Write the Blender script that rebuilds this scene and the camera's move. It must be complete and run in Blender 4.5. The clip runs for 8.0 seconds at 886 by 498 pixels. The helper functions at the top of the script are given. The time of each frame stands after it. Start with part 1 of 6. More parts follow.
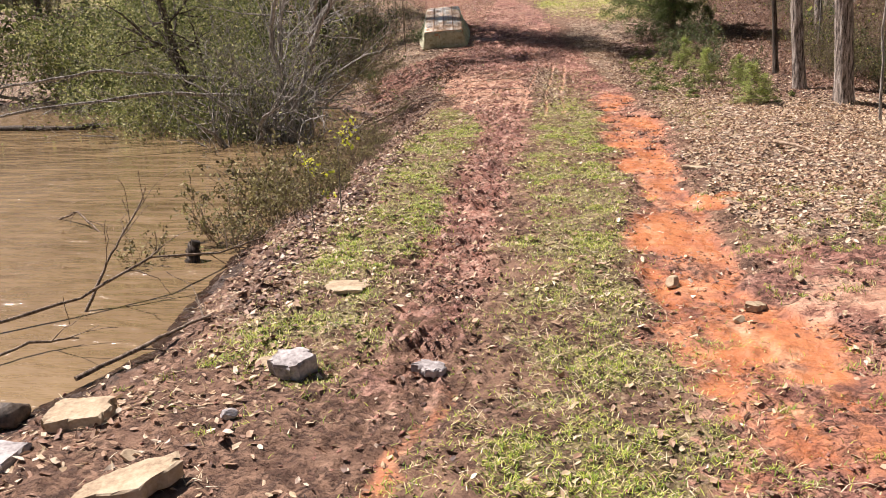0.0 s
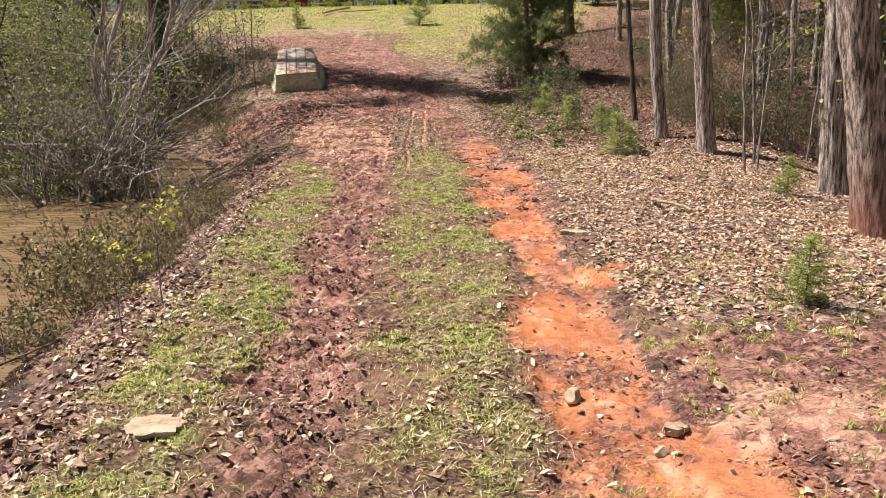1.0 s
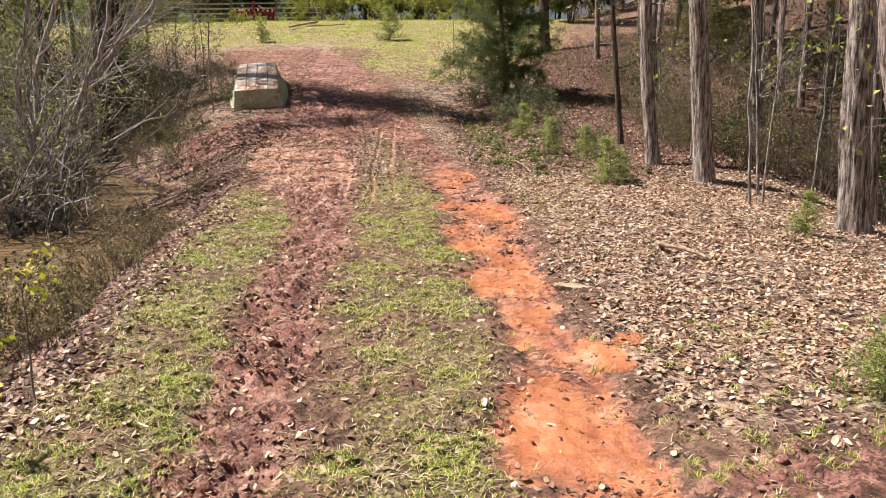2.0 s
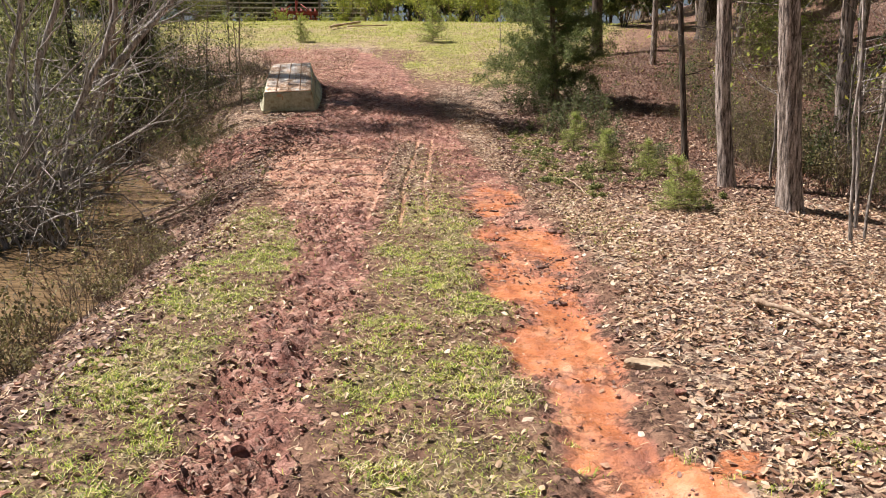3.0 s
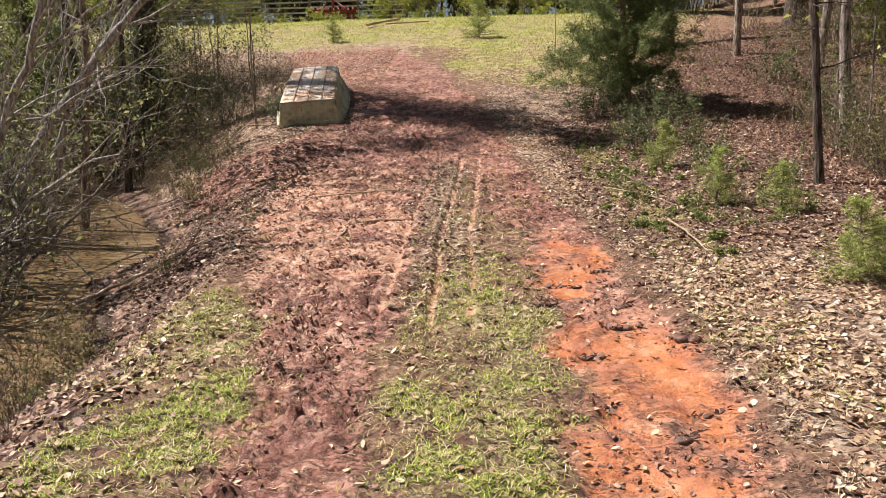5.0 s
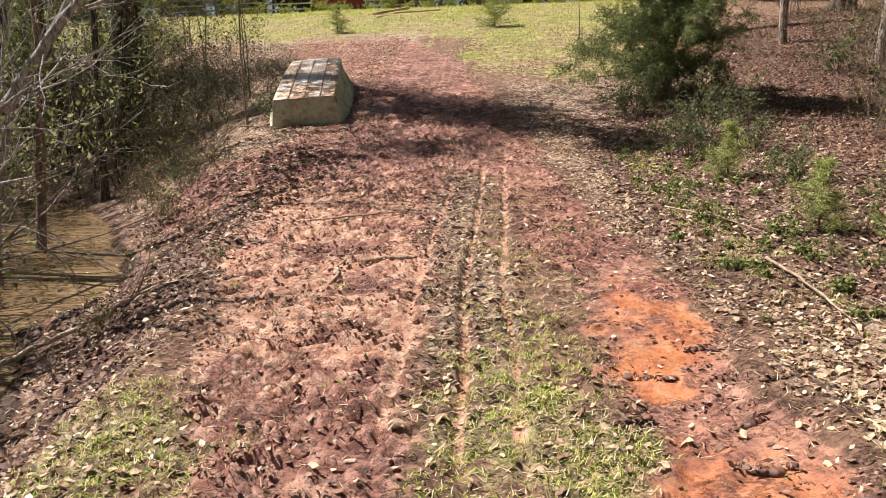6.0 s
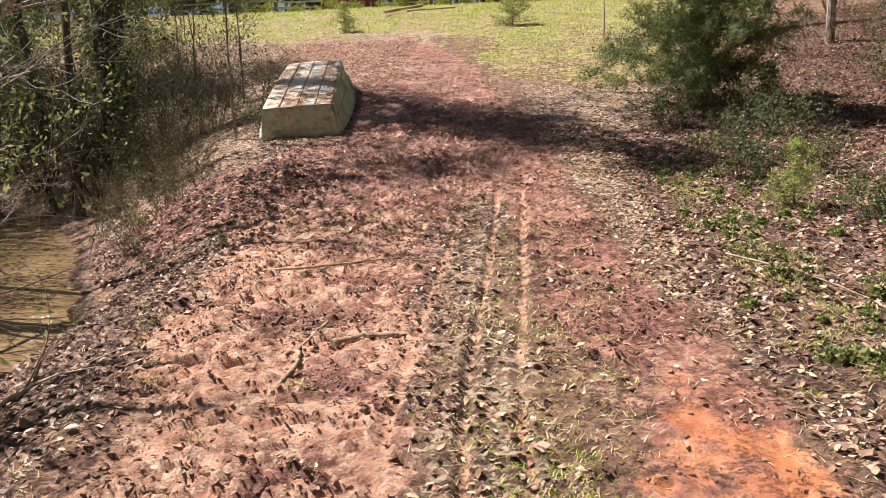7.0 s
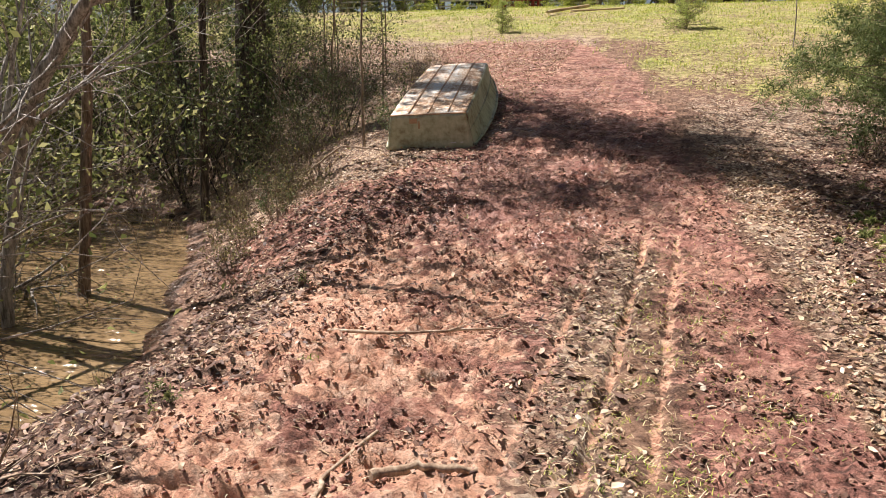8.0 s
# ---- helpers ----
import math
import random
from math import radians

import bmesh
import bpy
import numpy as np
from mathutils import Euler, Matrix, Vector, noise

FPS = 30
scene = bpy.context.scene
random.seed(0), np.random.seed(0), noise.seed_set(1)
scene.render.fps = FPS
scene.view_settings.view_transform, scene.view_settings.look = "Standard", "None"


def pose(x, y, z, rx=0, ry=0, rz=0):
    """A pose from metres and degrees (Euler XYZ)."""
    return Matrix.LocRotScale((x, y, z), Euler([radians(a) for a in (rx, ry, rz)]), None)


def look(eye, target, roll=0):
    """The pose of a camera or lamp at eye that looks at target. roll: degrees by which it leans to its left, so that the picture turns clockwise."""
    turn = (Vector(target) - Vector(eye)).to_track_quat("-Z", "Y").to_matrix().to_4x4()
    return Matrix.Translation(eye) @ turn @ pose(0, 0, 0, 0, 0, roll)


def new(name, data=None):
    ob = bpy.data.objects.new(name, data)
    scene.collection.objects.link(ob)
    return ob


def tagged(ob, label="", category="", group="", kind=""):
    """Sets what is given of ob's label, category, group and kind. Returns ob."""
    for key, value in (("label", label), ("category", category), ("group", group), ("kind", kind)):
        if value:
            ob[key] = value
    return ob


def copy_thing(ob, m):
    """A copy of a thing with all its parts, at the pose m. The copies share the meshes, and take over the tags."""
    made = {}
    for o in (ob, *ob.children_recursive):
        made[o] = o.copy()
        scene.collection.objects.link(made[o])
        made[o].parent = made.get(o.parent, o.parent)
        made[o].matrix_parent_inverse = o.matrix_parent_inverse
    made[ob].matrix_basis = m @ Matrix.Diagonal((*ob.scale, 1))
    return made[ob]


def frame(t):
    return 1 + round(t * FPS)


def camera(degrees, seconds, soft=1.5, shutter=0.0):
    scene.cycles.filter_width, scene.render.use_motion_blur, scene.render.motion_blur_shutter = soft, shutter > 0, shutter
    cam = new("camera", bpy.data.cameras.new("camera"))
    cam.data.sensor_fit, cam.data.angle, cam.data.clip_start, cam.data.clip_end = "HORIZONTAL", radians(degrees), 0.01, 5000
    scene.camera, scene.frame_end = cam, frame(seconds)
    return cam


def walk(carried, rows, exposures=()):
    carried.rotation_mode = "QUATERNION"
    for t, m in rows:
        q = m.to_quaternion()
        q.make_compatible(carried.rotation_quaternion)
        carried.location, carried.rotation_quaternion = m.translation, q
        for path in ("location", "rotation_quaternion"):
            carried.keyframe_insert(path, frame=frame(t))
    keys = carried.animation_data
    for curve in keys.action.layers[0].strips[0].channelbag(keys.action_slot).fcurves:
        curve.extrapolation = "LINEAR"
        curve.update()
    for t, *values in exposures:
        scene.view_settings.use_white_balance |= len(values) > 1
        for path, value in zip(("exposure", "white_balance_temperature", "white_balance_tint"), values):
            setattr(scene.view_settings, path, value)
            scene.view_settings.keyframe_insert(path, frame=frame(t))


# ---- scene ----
cam = camera(58.1, 8.0, soft=0.85)
PATH = [
    (0, (0.035, -1.384, 1.613), (-0.256, 0.527, 1.099), -1.93),
    (0.5, (0.013, -0.850, 1.660), (-0.085, 1.090, 1.186), -1.64),
    (1, (-0.009, -0.308, 1.702), (0.041, 1.644, 1.270), -1.28),
    (1.5, (0.037, 0.351, 1.734), (0.163, 2.305, 1.330), -0.90),
    (1.7, (0.029, 0.593, 1.711), (0.161, 2.549, 1.315), -0.91),
    (2.8, (0.147, 2.035, 1.797), (0.193, 3.996, 1.406), 0.23),
    (3, (0.152, 2.332, 1.753), (0.175, 4.295, 1.368), 0.36),
    (3.5, (0.161, 3.034, 1.815), (0.132, 4.997, 1.435), 0.25),
    (4, (0.224, 3.766, 1.875), (0.157, 5.729, 1.500), -0.19),
    (4.5, (0.205, 4.488, 1.864), (0.118, 6.450, 1.487), -0.66),
    (4.7, (0.193, 4.747, 1.877), (0.103, 6.708, 1.494), -0.96),
    (5.8, (0.010, 6.797, 1.899), (-0.122, 8.752, 1.498), -1.99),
    (6, (-0.019, 7.067, 1.922), (-0.148, 9.021, 1.515), -1.70),
    (6.5, (0.018, 7.814, 1.996), (-0.123, 9.767, 1.588), -1.88),
    (7, (-0.002, 8.559, 2.032), (-0.174, 10.509, 1.622), -1.73),
    (7.5, (0.069, 9.276, 2.093), (-0.180, 11.218, 1.685), -1.41),
    (8, (0.074, 9.967, 2.121), (-0.477, 11.847, 1.717), 0.17),
]
walk(cam, [(t, look(*row)) for t, *row in PATH], [(0.0, 0.80, 6500, 22), (4.5, 0.76, 6500, 20), (8.0, 0.93, 6500, 19)])
# ---- light ----
SUN_EL, SUN_WAY = 56.0, Vector((-0.95, 0.31, 0.0)).normalized()
world = bpy.data.worlds.new("sky")
scene.world = world
world.use_nodes = True
sky = world.node_tree.nodes.new("ShaderNodeTexSky")
sky.sky_type, sky.sun_disc = "NISHITA", False
sky.sun_elevation = radians(SUN_EL)
sky.sun_rotation = math.atan2(SUN_WAY.x, SUN_WAY.y)
world.node_tree.links.new(sky.outputs[0], world.node_tree.nodes["Background"].inputs[0])
world.node_tree.nodes["Background"].inputs[1].default_value = 0.028
sun = new("sun", bpy.data.lights.new("sun", "SUN"))
sun.data.energy, sun.data.angle, sun.data.color = 5.0, radians(0.6), (1.0, 0.94, 0.84)
sun.matrix_world = look((SUN_WAY * math.cos(radians(SUN_EL)) + Vector((0, 0, math.sin(radians(SUN_EL))))) * 60, (0, 0, 0))


# ---- mesh helpers ----
class Geo:
    """Collects vertices and faces and turns them into one mesh."""

    def __init__(self):
        self.v, self.f, self.n = [], [], 0

    def add(self, verts, faces):
        verts, faces = np.asarray(verts, float).reshape(-1, 3), np.asarray(faces, int)
        self.v.append(verts)
        self.f.append(faces + self.n)
        self.n += len(verts)

    def tube(self, pts, radii, sides=5, cap=False):
        pts, radii = np.asarray(pts, float), np.asarray(radii, float)
        k = len(pts)
        tan = np.gradient(pts, axis=0)
        tan /= np.linalg.norm(tan, axis=1)[:, None] + 1e-9
        ref = np.array([0.31, 0.95, 0.05]) if abs(tan[0][1]) < 0.8 else np.array([1.0, 0.1, 0.05])
        a = np.cross(tan, ref)
        a /= np.linalg.norm(a, axis=1)[:, None] + 1e-9
        b = np.cross(tan, a)
        ang = np.linspace(0, 2 * np.pi, sides, endpoint=False)
        ring = pts[:, None] + radii[:, None, None] * (a[:, None] * np.cos(ang)[None, :, None] + b[:, None] * np.sin(ang)[None, :, None])
        i, j = np.meshgrid(np.arange(k - 1), np.arange(sides), indexing="ij")
        i, j = i.ravel(), j.ravel()
        q = np.stack([i * sides + j, i * sides + (j + 1) % sides, (i + 1) * sides + (j + 1) % sides, (i + 1) * sides + j], 1)
        self.add(ring.reshape(-1, 3), q)
        if cap:
            for base, centre in ((0, pts[0]), (k - 1, pts[-1])):
                c = np.arange(sides)
                self.add(np.vstack([ring[base], centre[None]]), np.stack([c, (c + 1) % sides, np.full(sides, sides)], 1))

    def box(self, lo, hi):
        x0, y0, z0 = lo
        x1, y1, z1 = hi
        v = [(x, y, z) for z in (z0, z1) for y in (y0, y1) for x in (x0, x1)]
        self.add(v, [(0, 2, 3, 1), (4, 5, 7, 6), (0, 1, 5, 4), (2, 6, 7, 3), (0, 4, 6, 2), (1, 3, 7, 5)])

    def data(self, name, material, smooth=True):
        me = bpy.data.meshes.new(name)
        v = np.vstack(self.v)
        loops = np.concatenate([f.ravel() for f in self.f])
        counts = np.concatenate([np.full(len(f), f.shape[1]) for f in self.f])
        me.vertices.add(len(v))
        me.vertices.foreach_set("co", v.ravel())
        me.loops.add(len(loops))
        me.loops.foreach_set("vertex_index", loops.astype(np.int32))
        me.polygons.add(len(counts))
        me.polygons.foreach_set("loop_start", np.concatenate([[0], np.cumsum(counts)[:-1]]).astype(np.int32))
        me.polygons.foreach_set("use_smooth", np.full(len(counts), smooth))
        me.update(calc_edges=True)
        me.materials.append(material)
        return me


def part(name, geo, material, parent=None, label="", smooth=True):
    ob = new(name, geo.data(name, material, smooth))
    ob.parent = parent
    return tagged(ob, label)


def thing(name, label, category, m=None, group="", kind=""):
    ob = tagged(new(name), label, category, group, kind)
    ob.empty_display_size = 0.1
    if m is not None:
        ob.matrix_basis = m
    return ob


def solo(name, geo, material, label, category, m=None, group="", kind="", smooth=True):
    ob = tagged(new(name, geo.data(name, material, smooth)), label, category, group, kind)
    if m is not None:
        ob.matrix_basis = m
    return ob


def placed(x, y, z, turn=0.0, size=1.0, lean_x=0.0, lean_y=0.0):
    return Matrix.LocRotScale((x, y, z), Euler((radians(lean_x), radians(lean_y), radians(turn))), (size, size, size))


def vnoise(x, y, seed=0.0):
    x, y = np.asarray(x, float), np.asarray(y, float)
    i, j = np.floor(x), np.floor(y)
    u, v = x - i, y - j
    u, v = u * u * (3 - 2 * u), v * v * (3 - 2 * v)

    def h(a, b):
        s = np.sin(a * 127.1 + b * 311.7 + seed * 74.7) * 43758.5453
        return s - np.floor(s)

    return (h(i, j) * (1 - u) + h(i + 1, j) * u) * (1 - v) + (h(i, j + 1) * (1 - u) + h(i + 1, j + 1) * u) * v


def fbm(x, y, seed=0.0, octaves=4):
    total, amp, norm = 0.0, 1.0, 0.0
    for k in range(octaves):
        total = total + amp * vnoise(x * 2 ** k, y * 2 ** k, seed + k * 3.1)
        norm += amp
        amp *= 0.5
    return total / norm


def smooth(a, b, x):
    t = np.clip((x - a) / (b - a), 0, 1)
    return t * t * (3 - 2 * t)


# ---- materials ----
def nodes_of(name):
    m = bpy.data.materials.new(name)
    m.use_nodes = True
    return m, m.node_tree, m.node_tree.nodes["Principled BSDF"]


def node(nt, kind, **inputs):
    n = nt.nodes.new(kind)
    for key, value in inputs.items():
        n.inputs[key.replace("_", " ")].default_value = value
    return n


def ramp(nt, source, stops):
    n = nt.nodes.new("ShaderNodeValToRGB")
    while len(n.color_ramp.elements) < len(stops):
        n.color_ramp.elements.new(0.5)
    for e, (p, c) in zip(n.color_ramp.elements, stops):
        e.position, e.color = p, (*c, 1)
    nt.links.new(source, n.inputs[0])
    return n.outputs[0]


def mixed(nt, factor, a, b, blend="MIX"):
    n = nt.nodes.new("ShaderNodeMix")
    n.data_type, n.blend_type = "RGBA", blend
    for socket, value in ((n.inputs[0], factor), (n.inputs[6], a), (n.inputs[7], b)):
        if hasattr(value, "is_output"):
            nt.links.new(value, socket)
        elif isinstance(value, tuple):
            socket.default_value = (*value, 1)
        else:
            socket.default_value = value
    return n.outputs[2]


def coords(nt, scale=(1, 1, 1)):
    c = nt.nodes.new("ShaderNodeTexCoord")
    m = nt.nodes.new("ShaderNodeMapping")
    m.inputs["Scale"].default_value = scale
    nt.links.new(c.outputs["Object"], m.inputs[0])
    return m.outputs[0]


def noise_of(nt, vector, scale, detail=6, rough=0.6):
    n = node(nt, "ShaderNodeTexNoise", Scale=scale, Detail=detail, Roughness=rough)
    nt.links.new(vector, n.inputs["Vector"])
    return n.outputs["Fac"]


def bumped(nt, bsdf, height, strength, distance=0.01):
    b = node(nt, "ShaderNodeBump", Strength=strength, Distance=distance)
    nt.links.new(height, b.inputs["Height"])
    nt.links.new(b.outputs[0], bsdf.inputs["Normal"])


def surface(name, stops, scale=8.0, stretch=(1, 1, 1), rough=0.85, bump=0.4, fine=60.0, distance=0.01, metal=0.0):
    """A surface whose colour runs through the stops in a coarse and a fine noise."""
    m, nt, bsdf = nodes_of(name)
    v = coords(nt, stretch)
    a, b = noise_of(nt, v, scale), noise_of(nt, v, fine)
    both = nt.nodes.new("ShaderNodeMath")
    both.operation = "ADD"
    half = nt.nodes.new("ShaderNodeMath")
    half.operation = "MULTIPLY_ADD"
    half.inputs[1].default_value, half.inputs[2].default_value = 0.6, -0.3
    nt.links.new(b, half.inputs[0])
    nt.links.new(a, both.inputs[0])
    nt.links.new(half.outputs[0], both.inputs[1])
    nt.links.new(ramp(nt, both.outputs[0], stops), bsdf.inputs["Base Color"])
    bsdf.inputs["Roughness"].default_value, bsdf.inputs["Metallic"].default_value = rough, metal
    bumped(nt, bsdf, both.outputs[0], bump, distance)
    return m


def foliage(name, stops, glow=0.3, rough=0.6):
    """Leaves: one colour from the stops for each leaf, with light let through."""
    m, nt, bsdf = nodes_of(name)
    g = nt.nodes.new("ShaderNodeNewGeometry")
    colour = ramp(nt, g.outputs["Random Per Island"], stops)
    nt.links.new(colour, bsdf.inputs["Base Color"])
    bsdf.inputs["Roughness"].default_value = rough
    if glow:
        t = nt.nodes.new("ShaderNodeBsdfTranslucent")
        nt.links.new(colour, t.inputs["Color"])
        mix = nt.nodes.new("ShaderNodeMixShader")
        mix.inputs[0].default_value = glow
        nt.links.new(bsdf.outputs[0], mix.inputs[1])
        nt.links.new(t.outputs[0], mix.inputs[2])
        nt.links.new(mix.outputs[0], nt.nodes["Material Output"].inputs[0])
    return m


def ground_material():
    m, nt, bsdf = nodes_of("clay_ground")
    v = coords(nt)
    big, mid, fine = noise_of(nt, v, 1.3, 5), noise_of(nt, v, 9.0, 8, 0.7), noise_of(nt, v, 70.0, 5, 0.7)
    a = nt.nodes.new("ShaderNodeAttribute")
    a.attribute_name = "zone_a"
    b = nt.nodes.new("ShaderNodeAttribute")
    b.attribute_name = "zone_b"
    dark = nt.nodes.new("ShaderNodeAttribute")
    dark.attribute_name = "zone_c"
    sa, sb = nt.nodes.new("ShaderNodeSeparateColor"), nt.nodes.new("ShaderNodeSeparateColor")
    nt.links.new(a.outputs["Color"], sa.inputs[0])
    nt.links.new(b.outputs["Color"], sb.inputs[0])

    def frayed(socket, soft=0.12):
        """The zone's edge, broken up by the noise."""
        k = nt.nodes.new("ShaderNodeMath")
        k.operation = "MULTIPLY_ADD"
        k.inputs[1].default_value, k.inputs[2].default_value = 2.0, -1.0
        nt.links.new(mid, k.inputs[0])
        s = nt.nodes.new("ShaderNodeMath")
        s.operation = "ADD"
        nt.links.new(k.outputs[0], s.inputs[0])
        nt.links.new(socket, s.inputs[1])
        r = nt.nodes.new("ShaderNodeMapRange")
        r.interpolation_type = "SMOOTHSTEP"
        r.inputs[1].default_value, r.inputs[2].default_value = 0.5 - soft, 0.5 + soft
        nt.links.new(s.outputs[0], r.inputs[0])
        return r.outputs[0]

    warp = nt.nodes.new("ShaderNodeVectorMath")
    warp.operation = "MULTIPLY_ADD"
    wn = node(nt, "ShaderNodeTexNoise", Scale=14.0, Detail=3.0)
    nt.links.new(v, wn.inputs["Vector"])
    nt.links.new(wn.outputs["Color"], warp.inputs[0])
    warp.inputs[1].default_value = (0.06, 0.06, 0.0)
    nt.links.new(v, warp.inputs[2])

    def flakes(scale, stops, squash=(1, 1, 1)):
        """Flat scraps lying side by side, each of its own colour."""
        m2 = nt.nodes.new("ShaderNodeMapping")
        m2.inputs["Scale"].default_value = squash
        nt.links.new(warp.outputs[0], m2.inputs[0])
        cell = node(nt, "ShaderNodeTexVoronoi", Scale=scale)
        nt.links.new(m2.outputs[0], cell.inputs["Vector"])
        one = nt.nodes.new("ShaderNodeSeparateColor")
        nt.links.new(cell.outputs["Color"], one.inputs[0])
        return ramp(nt, one.outputs[0], stops), cell.outputs["Distance"]

    soil = ramp(nt, mid, [(0.27, (0.10, 0.055, 0.04)), (0.46, (0.25, 0.142, 0.09)), (0.6, (0.40, 0.245, 0.16)), (0.75, (0.56, 0.37, 0.25))])
    patch = ramp(nt, noise_of(nt, coords(nt, (1, 0.7, 1)), 2.4, 7, 0.68), [(0.4, (0, 0, 0)), (0.56, (1, 1, 1))])
    mud = mixed(nt, patch, ramp(nt, mid, [(0.32, (0.10, 0.04, 0.031)), (0.48, (0.31, 0.132, 0.098)), (0.62, (0.56, 0.30, 0.23))]), ramp(nt, mid, [(0.28, (0.15, 0.062, 0.046)), (0.46, (0.42, 0.20, 0.138)), (0.62, (0.66, 0.40, 0.29))]))
    orange = ramp(nt, noise_of(nt, coords(nt, (1.0, 0.6, 1)), 5.0, 6, 0.6), [(0.3, (0.30, 0.10, 0.05)), (0.42, (0.52, 0.19, 0.085)), (0.55, (0.61, 0.24, 0.105)), (0.7, (0.72, 0.39, 0.23))])
    clay = ramp(nt, mid, [(0.28, (0.30, 0.12, 0.075)), (0.46, (0.66, 0.36, 0.235)), (0.66, (0.82, 0.56, 0.395))])
    blade, _ = flakes(75.0, [(0.0, (0.06, 0.04, 0.024)), (0.3, (0.19, 0.14, 0.07)), (0.5, (0.30, 0.29, 0.08)), (0.7, (0.46, 0.39, 0.18)), (1.0, (0.68, 0.58, 0.38))], (1.0, 0.6, 1))
    grass = mixed(nt, 0.6, ramp(nt, mid, [(0.32, (0.08, 0.05, 0.03)), (0.5, (0.25, 0.175, 0.09)), (0.68, (0.46, 0.36, 0.21))]), blade)
    litter, _ = flakes(26.0, [(0.0, (0.07, 0.042, 0.03)), (0.22, (0.22, 0.135, 0.09)), (0.5, (0.44, 0.30, 0.205)), (0.8, (0.58, 0.44, 0.31)), (1.0, (0.72, 0.61, 0.47))], (1.0, 1.4, 1))
    brown, _ = flakes(22.0, [(0.0, (0.055, 0.028, 0.02)), (0.4, (0.13, 0.068, 0.047)), (0.75, (0.25, 0.145, 0.10)), (1.0, (0.42, 0.30, 0.215))], (1.4, 1.0, 1))
    field = mixed(nt, ramp(nt, noise_of(nt, v, 0.55, 4, 0.65), [(0.42, (0, 0, 0)), (0.58, (1, 1, 1))]), ramp(nt, mid, [(0.32, (0.14, 0.13, 0.04)), (0.48, (0.36, 0.38, 0.09)), (0.66, (0.58, 0.52, 0.20))]), ramp(nt, mid, [(0.32, (0.17, 0.12, 0.06)), (0.48, (0.42, 0.34, 0.15)), (0.66, (0.64, 0.54, 0.32))]))
    c = soil
    for socket, colour in ((sb.outputs[0], grass), (sb.outputs[1], litter), (dark.outputs["Fac"], brown), (sb.outputs[2], field), (sa.outputs[0], mud), (sa.outputs[2], clay), (sa.outputs[1], orange), (b.outputs["Alpha"], (0.085, 0.05, 0.032))):
        c = mixed(nt, frayed(socket, 0.34 if colour == orange else 0.16), c, colour)
    c = mixed(nt, 0.7, c, ramp(nt, fine, [(0.3, (0.38, 0.36, 0.34)), (0.48, (0.95, 0.95, 0.95)), (0.75, (1, 1, 1))]), "MULTIPLY")
    c = mixed(nt, 0.35, c, ramp(nt, big, [(0.3, (0.6, 0.58, 0.58)), (0.7, (1, 1, 1))]), "MULTIPLY")
    crumb = node(nt, "ShaderNodeTexNoise", Scale=27.0, Detail=7.0, Roughness=0.72)
    nt.links.new(coords(nt, (0.8, 1.25, 1)), crumb.inputs["Vector"])
    lump = ramp(nt, crumb.outputs["Fac"], [(0.5, (0, 0, 0)), (0.575, (1, 1, 1))])
    amount = nt.nodes.new("ShaderNodeMath")
    amount.operation = "MULTIPLY_ADD"
    amount.inputs[1].default_value, amount.inputs[2].default_value = -0.6, 0.8
    pale = nt.nodes.new("ShaderNodeMath")
    pale.operation = "MAXIMUM"
    nt.links.new(sa.outputs[1], pale.inputs[0])
    nt.links.new(sa.outputs[2], pale.inputs[1])
    nt.links.new(pale.outputs[0], amount.inputs[0])
    cluster = ramp(nt, noise_of(nt, coords(nt, (1, 1.6, 1)), 2.6, 4), [(0.42, (0.1, 0.1, 0.1)), (0.56, (1, 1, 1))])
    grouped = nt.nodes.new("ShaderNodeMath")
    grouped.operation = "MULTIPLY"
    nt.links.new(amount.outputs[0], grouped.inputs[0])
    nt.links.new(cluster, grouped.inputs[1])
    shown = nt.nodes.new("ShaderNodeMath")
    shown.operation = "MULTIPLY"
    nt.links.new(lump, shown.inputs[0])
    nt.links.new(grouped.outputs[0], shown.inputs[1])
    c = mixed(nt, shown.outputs[0], c, ramp(nt, fine, [(0.35, (0.06, 0.03, 0.022)), (0.65, (0.19, 0.095, 0.065))]))
    nt.links.new(c, bsdf.inputs["Base Color"])
    r = nt.nodes.new("ShaderNodeMapRange")
    r.inputs[3].default_value, r.inputs[4].default_value = 0.9, 0.2
    nt.links.new(frayed(a.outputs["Alpha"], 0.3), r.inputs[0])
    nt.links.new(r.outputs[0], bsdf.inputs["Roughness"])
    h = nt.nodes.new("ShaderNodeMath")
    h.operation = "MULTIPLY_ADD"
    h.inputs[1].default_value = 0.35
    nt.links.new(fine, h.inputs[0])
    nt.links.new(mid, h.inputs[2])
    h2 = nt.nodes.new("ShaderNodeMath")
    h2.operation = "MULTIPLY_ADD"
    h2.inputs[1].default_value = 0.7
    nt.links.new(shown.outputs[0], h2.inputs[0])
    nt.links.new(h.outputs[0], h2.inputs[2])
    even = nt.nodes.new("ShaderNodeMapRange")
    even.inputs[3].default_value, even.inputs[4].default_value = 1.0, 0.28
    nt.links.new(sa.outputs[1], even.inputs[0])
    h3 = nt.nodes.new("ShaderNodeMath")
    h3.operation = "MULTIPLY"
    nt.links.new(h2.outputs[0], h3.inputs[0])
    nt.links.new(even.outputs[0], h3.inputs[1])
    bumped(nt, bsdf, h3.outputs[0], 1.0, 0.04)
    return m


